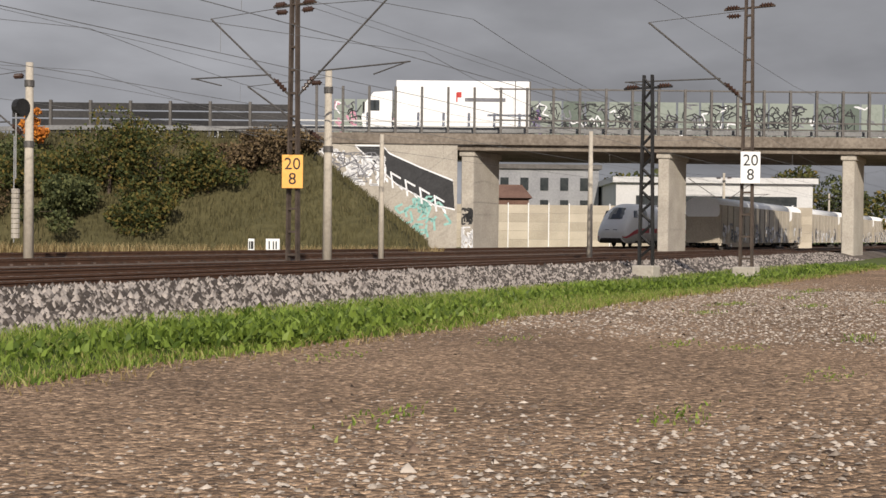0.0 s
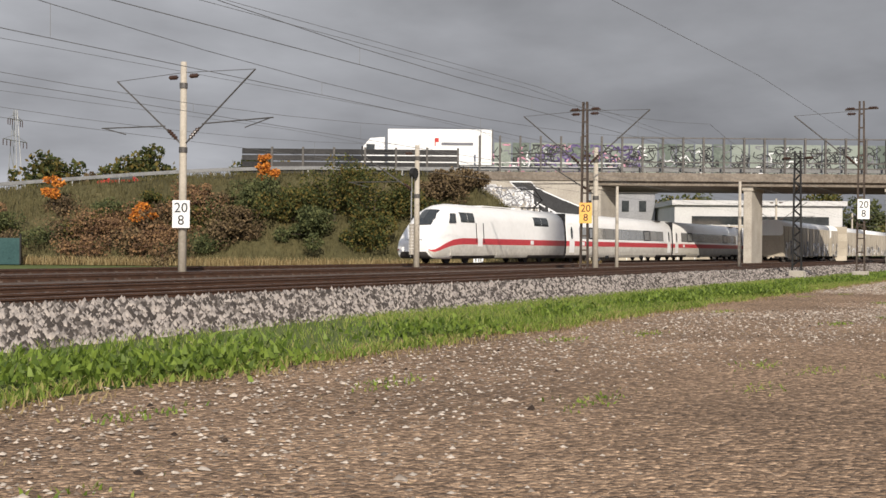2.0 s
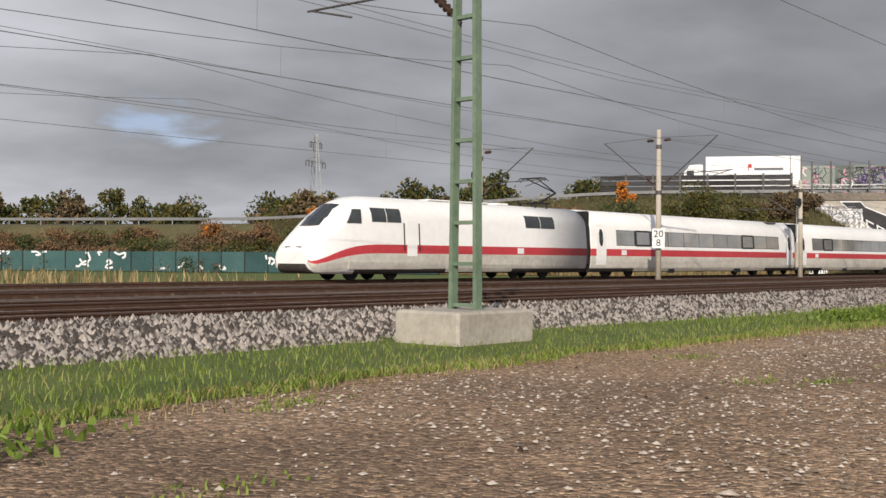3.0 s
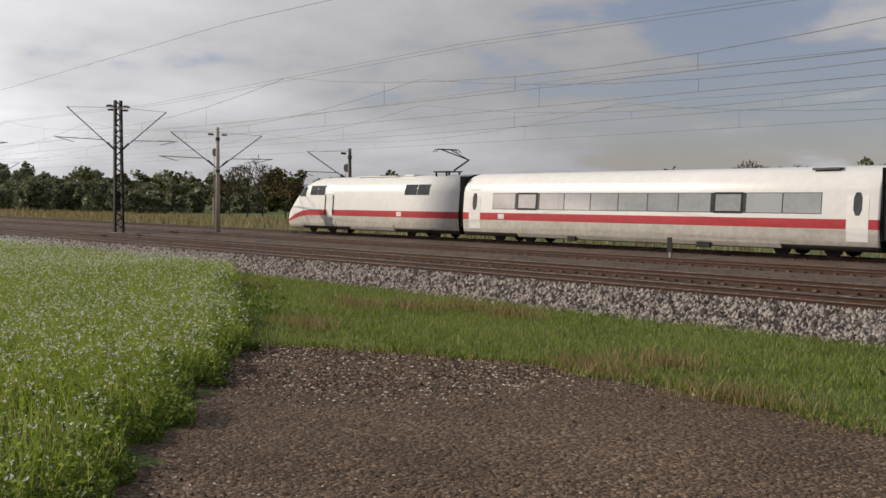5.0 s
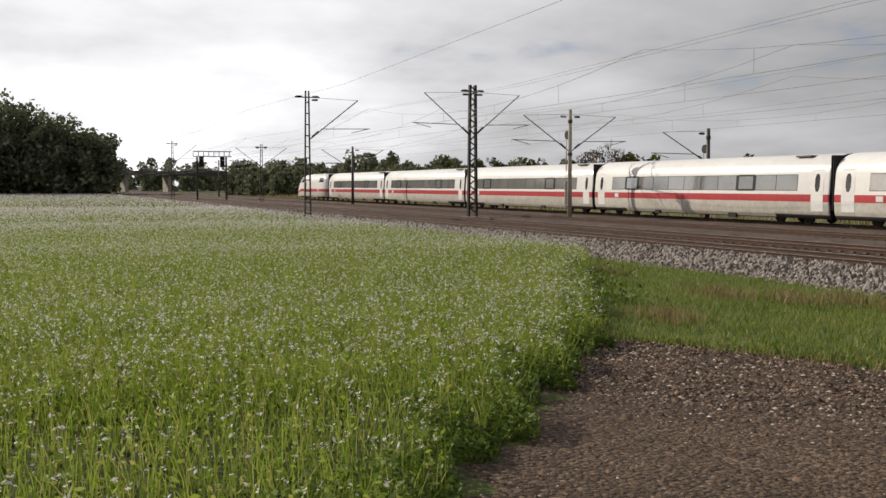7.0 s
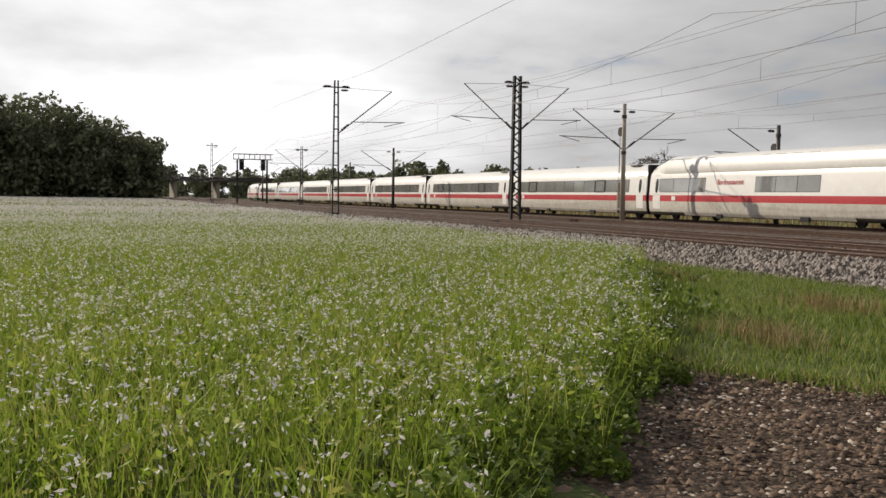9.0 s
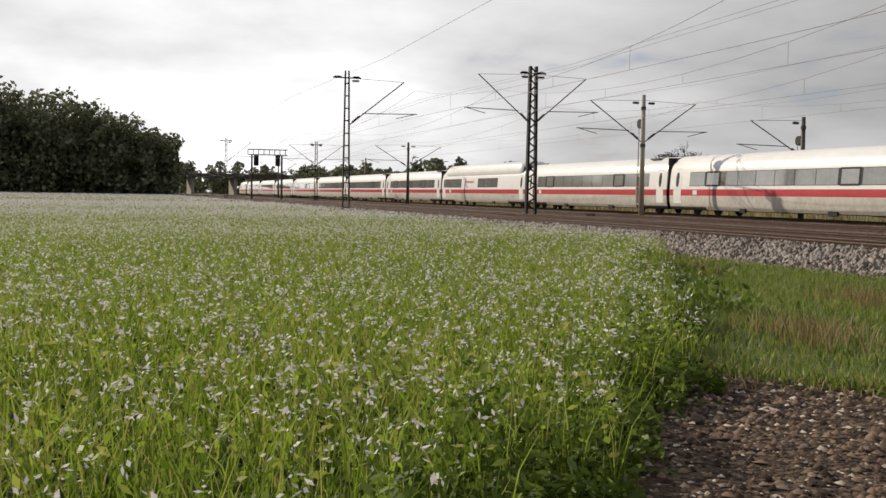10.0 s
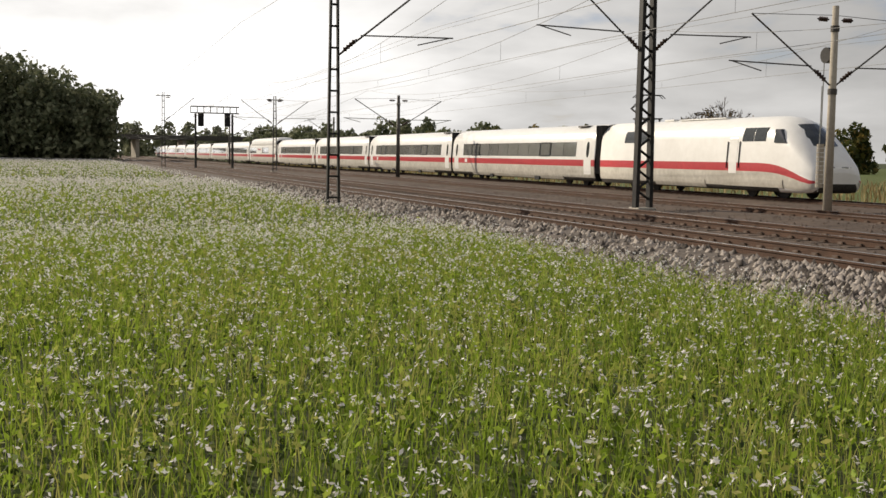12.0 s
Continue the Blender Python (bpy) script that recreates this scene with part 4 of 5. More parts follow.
def wire_run(name, pts, r, parent):
    """One unbroken wire as a thin three-sided loft."""
    v, f = [], []
    for x, y, z in pts:
        v += [(x, y, z + r), (x, y - r * 0.87, z - r * 0.5), (x, y + r * 0.87, z - r * 0.5)]
    for i in range(len(pts) - 1):
        for j in range(3):
            f.append((3 * i + j, 3 * i + (j + 1) % 3, 3 * i + 3 + (j + 1) % 3, 3 * i + 3 + j))
    return part(name, raw(name, v, f, [M["wire"]]), None, parent)


def overhead_line(y, xs, z0=6.35, z1=8.0, feeders=()):
    t = empty("overhead_line", pose(0, y, 0), "thin overhead contact line with droppers above the track", "overhead line", "overhead lines")
    con, mes = [], []
    drops = []
    for a, b in zip(xs[:-1], xs[1:]):
        n = 10
        for k in range(n):
            f = k / n
            x = a + (b - a) * f
            st = 0.3 * (1 - 2 * f) * (1 if xs.index(a) % 2 else -1)
            con.append((x, st, z0))
            mes.append((x, st, z1 - 1.25 * 4 * f * (1 - f)))
            if k and k % 2 == 0:
                drops.append((con[-1], mes[-1], 0.006))
    wire_run("contact_wire", con, 0.012, t)
    wire_run("messenger_wire", mes, 0.011, t)
    tagged(part("droppers", tubes(drops, 3), M["wire"], t), kind="stuff")
    for dy, z in feeders:
        wire_run("feeder_wire", [(x, dy, z - (0.0 if i % 2 == 0 else 0.5)) for i, x in enumerate(np.arange(-420, 400, 32.0))], 0.011, t)


MX = [-420, -365, -310, -235, -178, -126, -76, -40, -3.2, 45, 98, 135, 180, 235, 300, 360]
overhead_line(TRACKS[0], MX, feeders=((-4.2, 9.4),))
overhead_line(TRACKS[1], [x + 4 for x in MX], 6.3, 7.9, ((3.3, 9.6), (2.6, 9.6)))
overhead_line(TRACKS[2], [x - 5 for x in MX], 6.3, 7.8)
overhead_line(TRACKS[3], [x + 2 for x in MX], 6.3, 7.9, ((-3.4, 8.9), (3.6, 8.2)))


# ---- signal mast by the track ----
def signal_mast():
    x, y = -1.9, 16.3
    m = empty("signal_mast", pose(x, y, 0.0), "green steel signal mast with platform and ladder", "signal mast")
    part("post", boxes((-0.13, 0.13, -0.12, 0.12, 0.3, 5.35), bevel=0.02), M["green_steel"], m)
    for a in (-0.31, 0.12):
        part("foot", boxes((a, a + 0.19, -0.05, 0.05, 0.3, 0.9), bevel=0.03), M["green_steel"], m)
    part("platform", boxes((-1.3, 0.24, -0.75, 0.75, 5.33, 5.43), (-1.1, 0.2, -0.1, 0.1, 5.2, 5.33)), M["dark_steel"], m)
    for px in (-1.25, -0.9, -0.45, -0.1, 0.2):
        for py in (-0.72, 0.72):
            part("rail_post", tubes([((px, py, 5.42), (px, py, 6.5), 0.022)]), M["galv"], m)
    part("ladder", tubes([((0.42, 0.2, 1.2), (0.42, 0.2, 6.5), 0.02), ((0.42, 0.55, 1.2), (0.42, 0.55, 6.5), 0.02)] + [((0.42, 0.2, z), (0.42, 0.55, z), 0.015) for z in np.arange(1.4, 6.4, 0.3)]), M["dark_steel"], m)
    part("signal_screen", boxes((-0.46, -0.36, -0.42, 0.42, 2.95, 4.15), (-0.38, -0.16, -0.05, 0.05, 3.1, 3.2), (-0.38, -0.16, -0.05, 0.05, 3.9, 4.0), bevel=0.01), M["black"], m, "black signal screen")
    part("signal_head", boxes((-0.9, -0.2, -0.3, 0.1, 6.4, 8.1), (-0.6, -0.5, -0.15, -0.05, 5.43, 6.42), bevel=0.03), M["black"], m)


signal_mast()
slab = part("retaining_kerb", boxes((-3.3, 0.1, 15.35, 15.6, -0.1, 0.30), (-3.3, -3.05, 15.6, 17.4, -0.1, 0.30), (-0.15, 0.1, 15.6, 17.4, -0.1, 0.30), bevel=0.02), M["concrete"])
tagged(slab, "pale concrete kerb round a grassy signal base", "kerb")
mound = part("turf_mound", boxes((-3.05, -0.15, 15.6, 17.4, -0.1, 0.27), bevel=0.05), M["turf"])
tagged(mound, "grass-topped earth fill inside a concrete kerb", "earth mound")
q = np.stack([rng.uniform(-3.05, -0.15, 3500), rng.uniform(15.6, 17.3, 3500), np.full(3500, 0.25)], 1)
blades("mound_grass", q, 0.14, 0.010, M["grass"], 0.8, "short grass on the signal base")


def yellow_box():
    t = empty("switch_box", pose(-1.4, 16.75, 0.27), "yellow trackside connection box on dark posts", "junction box")
    part("housing", boxes((-0.28, 0.28, -0.18, 0.18, 0.72, 1.10), bevel=0.03), M["yellow"], t)
    part("lid", boxes((-0.30, 0.30, -0.20, 0.20, 1.10, 1.15), bevel=0.02), M["yellow"], t)
    for s in (-0.12, 0.14):
        part("leg", tubes([((s, 0, 0), (s, 0, 0.73), 0.03)]), M["dark_steel"], t)
    part("cable", tubes([((0.2, -0.1, 0.72), (0.26, -0.2, 0.3), 0.02), ((0.26, -0.2, 0.3), (0.1, -0.2, 0.0), 0.02)]), M["black"], t)


yellow_box()
t = empty("marker_post", pose(-30.9, 34.6, 0.3), "short white marker post with dark board", "marker post")
part("post", boxes((-0.05, 0.05, -0.05, 0.05, 0, 1.0), bevel=0.01), M["galv"], t)
part("board", boxes((-0.14, 0.14, -0.075, -0.045, 0.35, 1.0), bevel=0.01), M["dark_steel"], t)
t = empty("marker_post", pose(-1.0, 18.0, 0.25), "slim white lineside post with dark head", "marker post")
part("post", tubes([((0, 0, 0), (0, 0, 1.5), 0.035)], 8), M["galv"], t)
part("head", boxes((-0.045, 0.045, -0.045, 0.045, 1.4, 2.4), bevel=0.01), M["dark_steel"], t)
block = part("mast_base", boxes((35.5, 37.7, 14.8, 16.4, -0.2, 0.62), bevel=0.05), M["concrete"])
tagged(block, "big weathered concrete base block in the verge", "foundation")


# ---- bridge, embankment and what lies beyond ----
BX, BY = 137.7, 43.6
BU, BN = Vector((0.4964, -0.8681, 0)), Vector((0.8681, 0.4964, 0))
BM = Matrix(((BU.x, BN.x, 0, BX), (BU.y, BN.y, 0, BY), (0, 0, 1, 0), (0, 0, 0, 1)))


def strokes(name, parent, material, polys, y, thick=0.012):
    """Flat painted shapes: each polygon a list of (s, z)."""
    v, f = [], []
    for poly in polys:
        b = len(v)
        n = len(poly)
        v += [(s, y - thick, z) for s, z in poly]
        f.append(tuple(range(b, b + n)))
    return tagged(part(name, raw(name, v, f, [material]), None, parent), kind="stuff")


def scrawl(r, s0, s1, z0, z1, n, w):
    """Loose letter-like ribbons inside a box."""
    out = []
    for k in range(n):
        s, z = r.uniform(s0, s1), r.uniform(z0, z1)
        a = r.uniform(0, 6.28)
        for _ in range(r.randint(2, 4)):
            l = r.uniform(0.25, 0.6) * min(1.4, z1 - z0)
            ds, dz = math.cos(a) * l, math.sin(a) * l
            nx, nz = -math.sin(a) * w, math.cos(a) * w
            e = (min(max(s + ds, s0), s1), min(max(z + dz, z0), z1))
            out.append([(s - nx, z - nz), (e[0] - nx, e[1] - nz), (e[0] + nx, e[1] + nz), (s + nx, z + nz)])
            s, z = e
            a += r.uniform(0.8, 2.2) * r.choice((-1, 1))
    return out


def bridge():
    r = random.Random(3)
    t = empty("road_bridge", BM, "weathered concrete road bridge with sprayed barrier panels", "bridge")
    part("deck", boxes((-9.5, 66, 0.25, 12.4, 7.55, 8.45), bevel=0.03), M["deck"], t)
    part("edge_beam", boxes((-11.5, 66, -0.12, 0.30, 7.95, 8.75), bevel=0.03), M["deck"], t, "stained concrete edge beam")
    part("road_surface", boxes((-9.5, 66, 0.6, 12.0, 8.45, 8.52)), M["asphalt"], t)
    # slab piers stand parallel to the tracks, so they are skewed under the deck
    for s0, s1 in ((1.3, 2.2), (15.6, 16.4), (29.0, 29.9), (43.0, 43.9)):
        for y0, y1 in ((0.6, 4.2),):
            for nm, e, z0, z1 in (("pier", 0.0, -0.3, 7.56), ("pier_cap", 0.12, 7.15, 7.57)):
                bm = boxes((s0 - e, s1 + e, y0 - e, y1 + e, z0, z1), bevel=0.05)
                for q in bm.verts:
                    q.co.x += 0.572 * (q.co.y - 0.6)
                part(nm, bm, M["concrete"] if y0 < 1 else M["deck"], t)
    # wing wall: a wedge that follows the bank
    prof = [(-11.0, 7.9), (1.0, 7.9), (1.0, -0.3), (-0.4, -0.3)]
    v = [(s, y, z) for y in (-0.05, 0.55) for s, z in prof]
    part("wing_wall", raw("wing_wall", v, [(0, 3, 2, 1), (4, 5, 6, 7), (0, 1, 5, 4), (1, 2, 6, 5), (2, 3, 7, 6), (3, 0, 4, 7)], [M["concrete"]]), None, t, "pale concrete wing wall with sprayed lettering")
    part("abutment", boxes((-0.2, 0.95, 0.55, 12, -0.3, 7.56)), M["concrete"], t)
    y = -0.06
    bl = [(-6.4, 7.75), (-4.4, 7.75), (-3.9, 7.2), (-1.6, 6.2), (0.7, 5.3), (0.85, 3.2), (-0.6, 3.5), (-3.4, 5.0), (-4.8, 6.3)]
    strokes("black_lettering", t, M["paint_black"], [bl], y, 0.004)
    lets = []
    for k in range(5):
        s = -4.9 + k * 1.05
        z = 6.5 - k * 0.55
        lets += [[(s, z), (s + 0.12, z), (s + 0.3, z - 1.2), (s + 0.16, z - 1.2)], [(s + 0.15, z - 0.05), (s + 0.8, z - 0.42), (s + 0.78, z - 0.55), (s + 0.15, z - 0.2)], [(s + 0.55, z - 0.9), (s + 0.9, z - 1.05), (s + 0.95, z - 1.35), (s + 0.8, z - 1.3)]]
    lets += [[(a[0], a[1]), (b[0], b[1]), (b[0], b[1] + 0.12), (a[0], a[1] + 0.12)] for a, b in zip(bl, bl[1:] + bl[:1])]
    strokes("white_lettering", t, M["paint_white"], lets, y, 0.010)
    strokes("white_scrawl", t, M["paint_white"], scrawl(r, -9.0, -7.2, 6.7, 7.5, 16, 0.07) + scrawl(r, -7.4, -4.2, 5.0, 7.0, 44, 0.09), y, 0.006)
    strokes("grey_scrawl", t, M["paint_grey"], scrawl(r, -8.6, -4.4, 5.2, 7.3, 40, 0.035), y, 0.012)
    strokes("teal_scrawl", t, M["paint_teal"], scrawl(r, -3.6, 0.8, 1.0, 4.2, 18, 0.08), y, 0.005)
    strokes("white_tag", t, M["paint_white"], scrawl(r, 1.4, 2.15, 0.2, 2.0, 22, 0.05), 0.6, 0.008)
    strokes("black_tag", t, M["paint_black"], scrawl(r, 1.4, 2.15, 2.2, 3.4, 12, 0.06), 0.6, 0.008)
    # barrier: posts, rails and sprayed panels
    for k in range(40):
        s = -9.2 + k * 1.9
        part("barrier_post", boxes((s - 0.09, s + 0.09, -0.02, 0.18, 8.7, 12.1), bevel=0.01), M["steel"], t)
        if s < 64:
            g = part("barrier_panel", boxes((s + 0.08, s + 1.82, 11.9, 11.96, 8.6, 12.6)), M["panel_green"], t)
    for z in (9.25, 9.75, 12.0):
        part("barrier_rail", boxes((3.6, 66, 0.0, 0.12, z - 0.05, z + 0.05)), M["steel"], t)
    part("hand_rail", boxes((-11, 4.0, 0.0, 0.1, 9.55, 9.65), (-11, 4.0, 0.0, 0.08, 9.2, 9.25)), M["galv"], t)
    part("guard_rail", boxes((-11, 66, 0.9, 1.0, 8.9, 9.25), bevel=0.02), M["guard"], t)
    for mm, n, w, a, b in ((M["paint_black"], 330, 0.045, -8, 34), (M["paint_white"], 34, 0.06, -9, 60), (M["paint_purple"], 60, 0.10, -3, 8), (M["paint_pink"], 26, 0.09, -9, 8), (M["paint_grey"], 80, 0.06, -9, 60)):
        strokes("panel_scrawl", t, mm, scrawl(r, a, b, 9.3, 12.4, n, w), 11.9, 0.01 + 0.004 * n / 90)


bridge()


def road_drop(s):
    """By how much the road has come down at s, on its way west from the bridge."""
    f = min(1.0, max(0.0, (-s - 24.0) / 52.0))
    return 2.9 * f * f * (3 - 2 * f)


def bank_height(s, w):
    a = min(1.0, max(0.0, (w + 13.0) / 12.5))
    b = min(1.0, max(0.0, (-s - 0.2) / 10.8))
    c = min(1.0, max(0.0, (34.0 - w) / 12.0))
    k = min(a, b, c)
    return (8.35 - road_drop(s)) * k


def embankment():
    ss = np.concatenate([np.arange(-260, -60, 8.0), np.arange(-60, 1.1, 1.2)])
    ws = np.concatenate([np.arange(-15, 1.5, 1.1), [1.6, 6, 12, 20, 23, 26, 29, 32, 36]])
    verts = []
    for s in ss:
        for w in ws:
            h = bank_height(s, w)
            n = (noise.noise((s * 0.35, w * 0.35, 1.0)) * 0.35 + noise.noise((s * 1.1, w * 1.1, 4.0)) * 0.15) if 0.3 < h < 8.2 else 0
            verts.append((s, w, h + n - 0.08))
    n = len(ws)
    faces = [(i * n + j, (i + 1) * n + j, (i + 1) * n + j + 1, i * n + j + 1) for i in range(len(ss) - 1) for j in range(n - 1)]
    me = raw("embankment", verts, faces, [M["bank"]])
    me.polygons.foreach_set("use_smooth", [True] * len(me.polygons))
    ob = tagged(part("embankment", me, None), "grassy brown road embankment beside the bridge", "embankment", kind="structure")
    ob.matrix_basis = BM
    # rough grass on it
    m = 30000
    s = rng.uniform(-70, -1, m)
    w = rng.uniform(-13.5, 1, m)
    p = np.array([BM @ Vector((a, b, bank_height(a, b) - 0.1)) for a, b in zip(s, w)])
    blades("bank_grass", p, 0.55, 0.035, M["bank"], 0.7, "rough dry grass on the embankment")
    m = 9000
    s = rng.uniform(-75, 0, m)
    p = np.array([BM @ Vector((a, b, 0)) for a, b in zip(s, -14.2 + rng.normal(0, 0.5, m))])
    blades("bank_foot_straw", p, 0.7, 0.03, M["dry"], 0.6, "pale dry straw along the foot of the embankment")
    bm = boxes(*((a - 6.0, a, 1.2, 12.2, 8.2, 8.42) for a in np.arange(-9.4, -250, -6.0)))
    for q in bm.verts:
        q.co.z -= road_drop(q.co.x)
    road = part("bank_road", bm, M["asphalt"])
    road.matrix_basis = BM
    tagged(road, "grey asphalt road on the embankment", "road", kind="structure")


embankment()


def slat_barrier():
    t = empty("noise_barrier", BM, "dark horizontal plank barrier along the road", "barrier")
    for k in range(7):
        s = -11.2 - k * 2.9
        part("post", boxes((s - 0.1, s + 0.1, 0.55, 0.8, 8.2, 10.95), bevel=0.01), M["steel"], t)
        for i in range(4):
            part("plank", boxes((s - 2.8, s - 0.1, 0.62, 0.74, 8.45 + i * 0.61, 8.95 + i * 0.61), bevel=0.02), M["barrier"], t)
    g = empty("guard_rail", BM, "grey steel guard rail along the road", "guard rail")
    for a in np.arange(-11.0, -240.0, -4.4):
        bm = boxes((a - 4.4, a, 0.4, 0.5, 8.8, 9.15), bevel=0.02)
        for q in bm.verts:
            q.co.z -= road_drop(q.co.x)
        part("beam", bm, M["guard"], g)
    for k in range(50):
        s = -12 - k * 4.4
        part("post", boxes((s - 0.05, s + 0.05, 0.5, 0.6, 8.2 - road_drop(s), 9.1 - road_drop(s))), M["galv"], g)


slat_barrier()


def leaf_cloud(centres, radii, n, size, r):
    """Small leaf cards round clump centres, as arrays."""
    k = r.integers(0, len(centres), n)
    d = r.normal(0, 1, (n, 3))
    d /= np.linalg.norm(d, axis=1)[:, None]
    p = centres[k] + d * (radii[k] * r.uniform(0.55, 1.05, n))[:, None] * np.array([1, 1, 0.85])
    a = r.normal(0, 1, (n, 3))
    b = r.normal(0, 1, (n, 3))
    a /= np.linalg.norm(a, axis=1)[:, None]
    b -= a * (a * b).sum(1)[:, None]
    b /= np.linalg.norm(b, axis=1)[:, None]
    s = size * r.uniform(0.6, 1.4, n)[:, None]
    v = np.stack([p - a * s, p - b * s * 0.6, p + a * s, p + b * s * 0.6], 1).reshape(-1, 3)
    i = np.arange(n)[:, None] * 4
    t = np.concatenate([i + np.array([0, 1, 2]), i + np.array([0, 2, 3])])
    return v, t


def tree(x, y, z, h, crown, material, label, seed, leaves=1500, leaf=0.22, bush=False, name="tree", group=""):
    r = np.random.default_rng(seed)
    t = empty(name, pose(x, y, z, 0, 0, r.uniform(0, 360)), label, "bush" if bush else "tree", group)
    k = 14
    lo = 0.12 if bush else 0.38
    c = np.stack([r.normal(0, crown * 0.42, k), r.normal(0, crown * 0.42, k), h * r.uniform(lo, 0.88, k)], 1)
    prof = np.clip(1.25 - np.abs(c[:, 2] / h - 0.5) * 1.3, 0.3, 1)
    c[:, :2] *= prof[:, None]
    rad = crown * r.uniform(0.26, 0.48, k)
    tr = bmesh.new()
    tube(tr, (0, 0, -0.3), (0, 0, h * 0.45), h * 0.028, h * 0.018, sides=8)
    for q in c[:9]:
        tube(tr, (0, 0, h * r.uniform(0.2, 0.42)), tuple(q), h * 0.011, h * 0.003, sides=5)
    part("trunk", tr, M["bark"], t)
    v, f = leaf_cloud(c, rad, leaves, leaf, r)
    part("crown", tri_mesh("crown", v, f, material), None, t)
    return t


def on_bank(s, w, dz=-0.1):
    p = BM @ Vector((s, w, 0))
    return p.x, p.y, bank_height(s, w) + dz


for i, (s, w, h, c, mt) in enumerate(((-15.5, -7, 4.2, 3.2, "leaf"), (-18.5, -7.5, 4.8, 3.6, "leaf"), (-22, -7, 5.2, 3.8, "leaf"), (-25.5, -7.5, 4.4, 3.4, "leaf"), (-28.5, -7, 3.6, 2.8, "leaf_dark"), (-12.8, -4.5, 2.6, 3.0, "leaf_brown"), (-18.5, -10.5, 2.8, 2.8, "leaf"), (-23.5, -10.5, 3.0, 2.8, "leaf_dark"), (-30, -10, 3.0, 2.8, "leaf_brown"), (-11, -2.5, 1.6, 2.4, "leaf_brown"))):
    x, y, z = on_bank(s, w)
    tree(x, y, z, h, c, M[mt], "dense green and yellowing bush on the embankment", 40 + i, 4200, 0.12, True, "bush", "embankment bushes")
x, y, z = on_bank(-28.3, -3)
tree(x, y, z - 0.2, 3.9, 1.2, M["leaf_orange"], "small tree with bright orange autumn leaves", 60, 1400, 0.13)
for i in range(125):
    rr = random.Random(100 + i)
    s = -31 - rr.uniform(0, 76)
    x, y, z = on_bank(s, rr.uniform(-14, -5))
    mt = rr.choice(("leaf_rust", "leaf_rust", "leaf_brown", "leaf_brown", "leaf", "leaf_dark"))
    tree(x, y, z, rr.uniform(1.0, 2.6), rr.uniform(1.6, 2.8), M[mt], "low brown autumn scrub on the bank", 200 + i, 1300, 0.11, True, "bush", "bank scrub")
for i, (s, w, h) in enumerate(((-38, -9, 3.0), (-47, -5, 3.4), (-56, -8, 2.4), (-63, -4, 3.2), (-74, -7, 2.8))):
    x, y, z = on_bank(s, w)
    tree(x, y, z, h, 1.1, M["leaf_orange"], "small tree with bright orange autumn leaves", 80 + i, 1100, 0.12, group="orange trees on the bank")
for i in range(27):
    rr = random.Random(300 + i)
    s = -29 - i * 4.6 + rr.uniform(-2, 2)
    p = BM @ Vector((s, rr.uniform(24, 50), 0))
    tree(p.x, p.y, 3.2 - 0.4 * road_drop(s), rr.uniform(8, 12.5), rr.uniform(3.6, 5.2), M["leaf" if i % 3 else "leaf_brown"], "round green tree behind the road bank", 400 + i, 1500, 0.32, group="trees behind the bank")


def teal_fence():
    r = random.Random(9)
    t = empty("graffiti_fence", BM, "dark teal panel fence with white sprayed signs", "fence")
    for k in range(26):
        s = -46 - k * 2.55
        part("panel", boxes((s - 2.45, s, -15.6, -15.5, 0.0, 2.1), bevel=0.01), M["teal"], t)
        part("post", boxes((s, s + 0.10, -15.65, -15.45, 0, 2.4)), M["dark_steel"], t)
    strokes("white_lettering", t, M["paint_white"], scrawl(r, -112, -47, 0.3, 2.0, 26, 0.10), -15.6, 0.012)
    strokes("white_field", t, M["paint_white"], scrawl(r, -58, -50, 0.3, 1.9, 60, 0.14), -15.6, 0.016)


teal_fence()


def lineside_board(x, y, w):
    t = empty("lineside_board", pose(x, y, 0.25, 0, 0, -58), "small white lineside board with black bars", "sign", "lineside boards")
    part("board", boxes((-w / 2, w / 2, -0.03, 0.03, 0.1, 0.85), bevel=0.01), M["sign_white"], t)
    part("post", boxes((-0.04, 0.04, 0.03, 0.09, -0.3, 0.8)), M["galv"], t)
    for k in (-0.25, 0.05, 0.25):
        part("bar", boxes((k * w - 0.04, k * w + 0.04, -0.036, -0.03, 0.25, 0.7)), M["ink"], t)


lineside_board(119.1, 44.3, 0.8)
lineside_board(117.9, 44.9, 0.35)


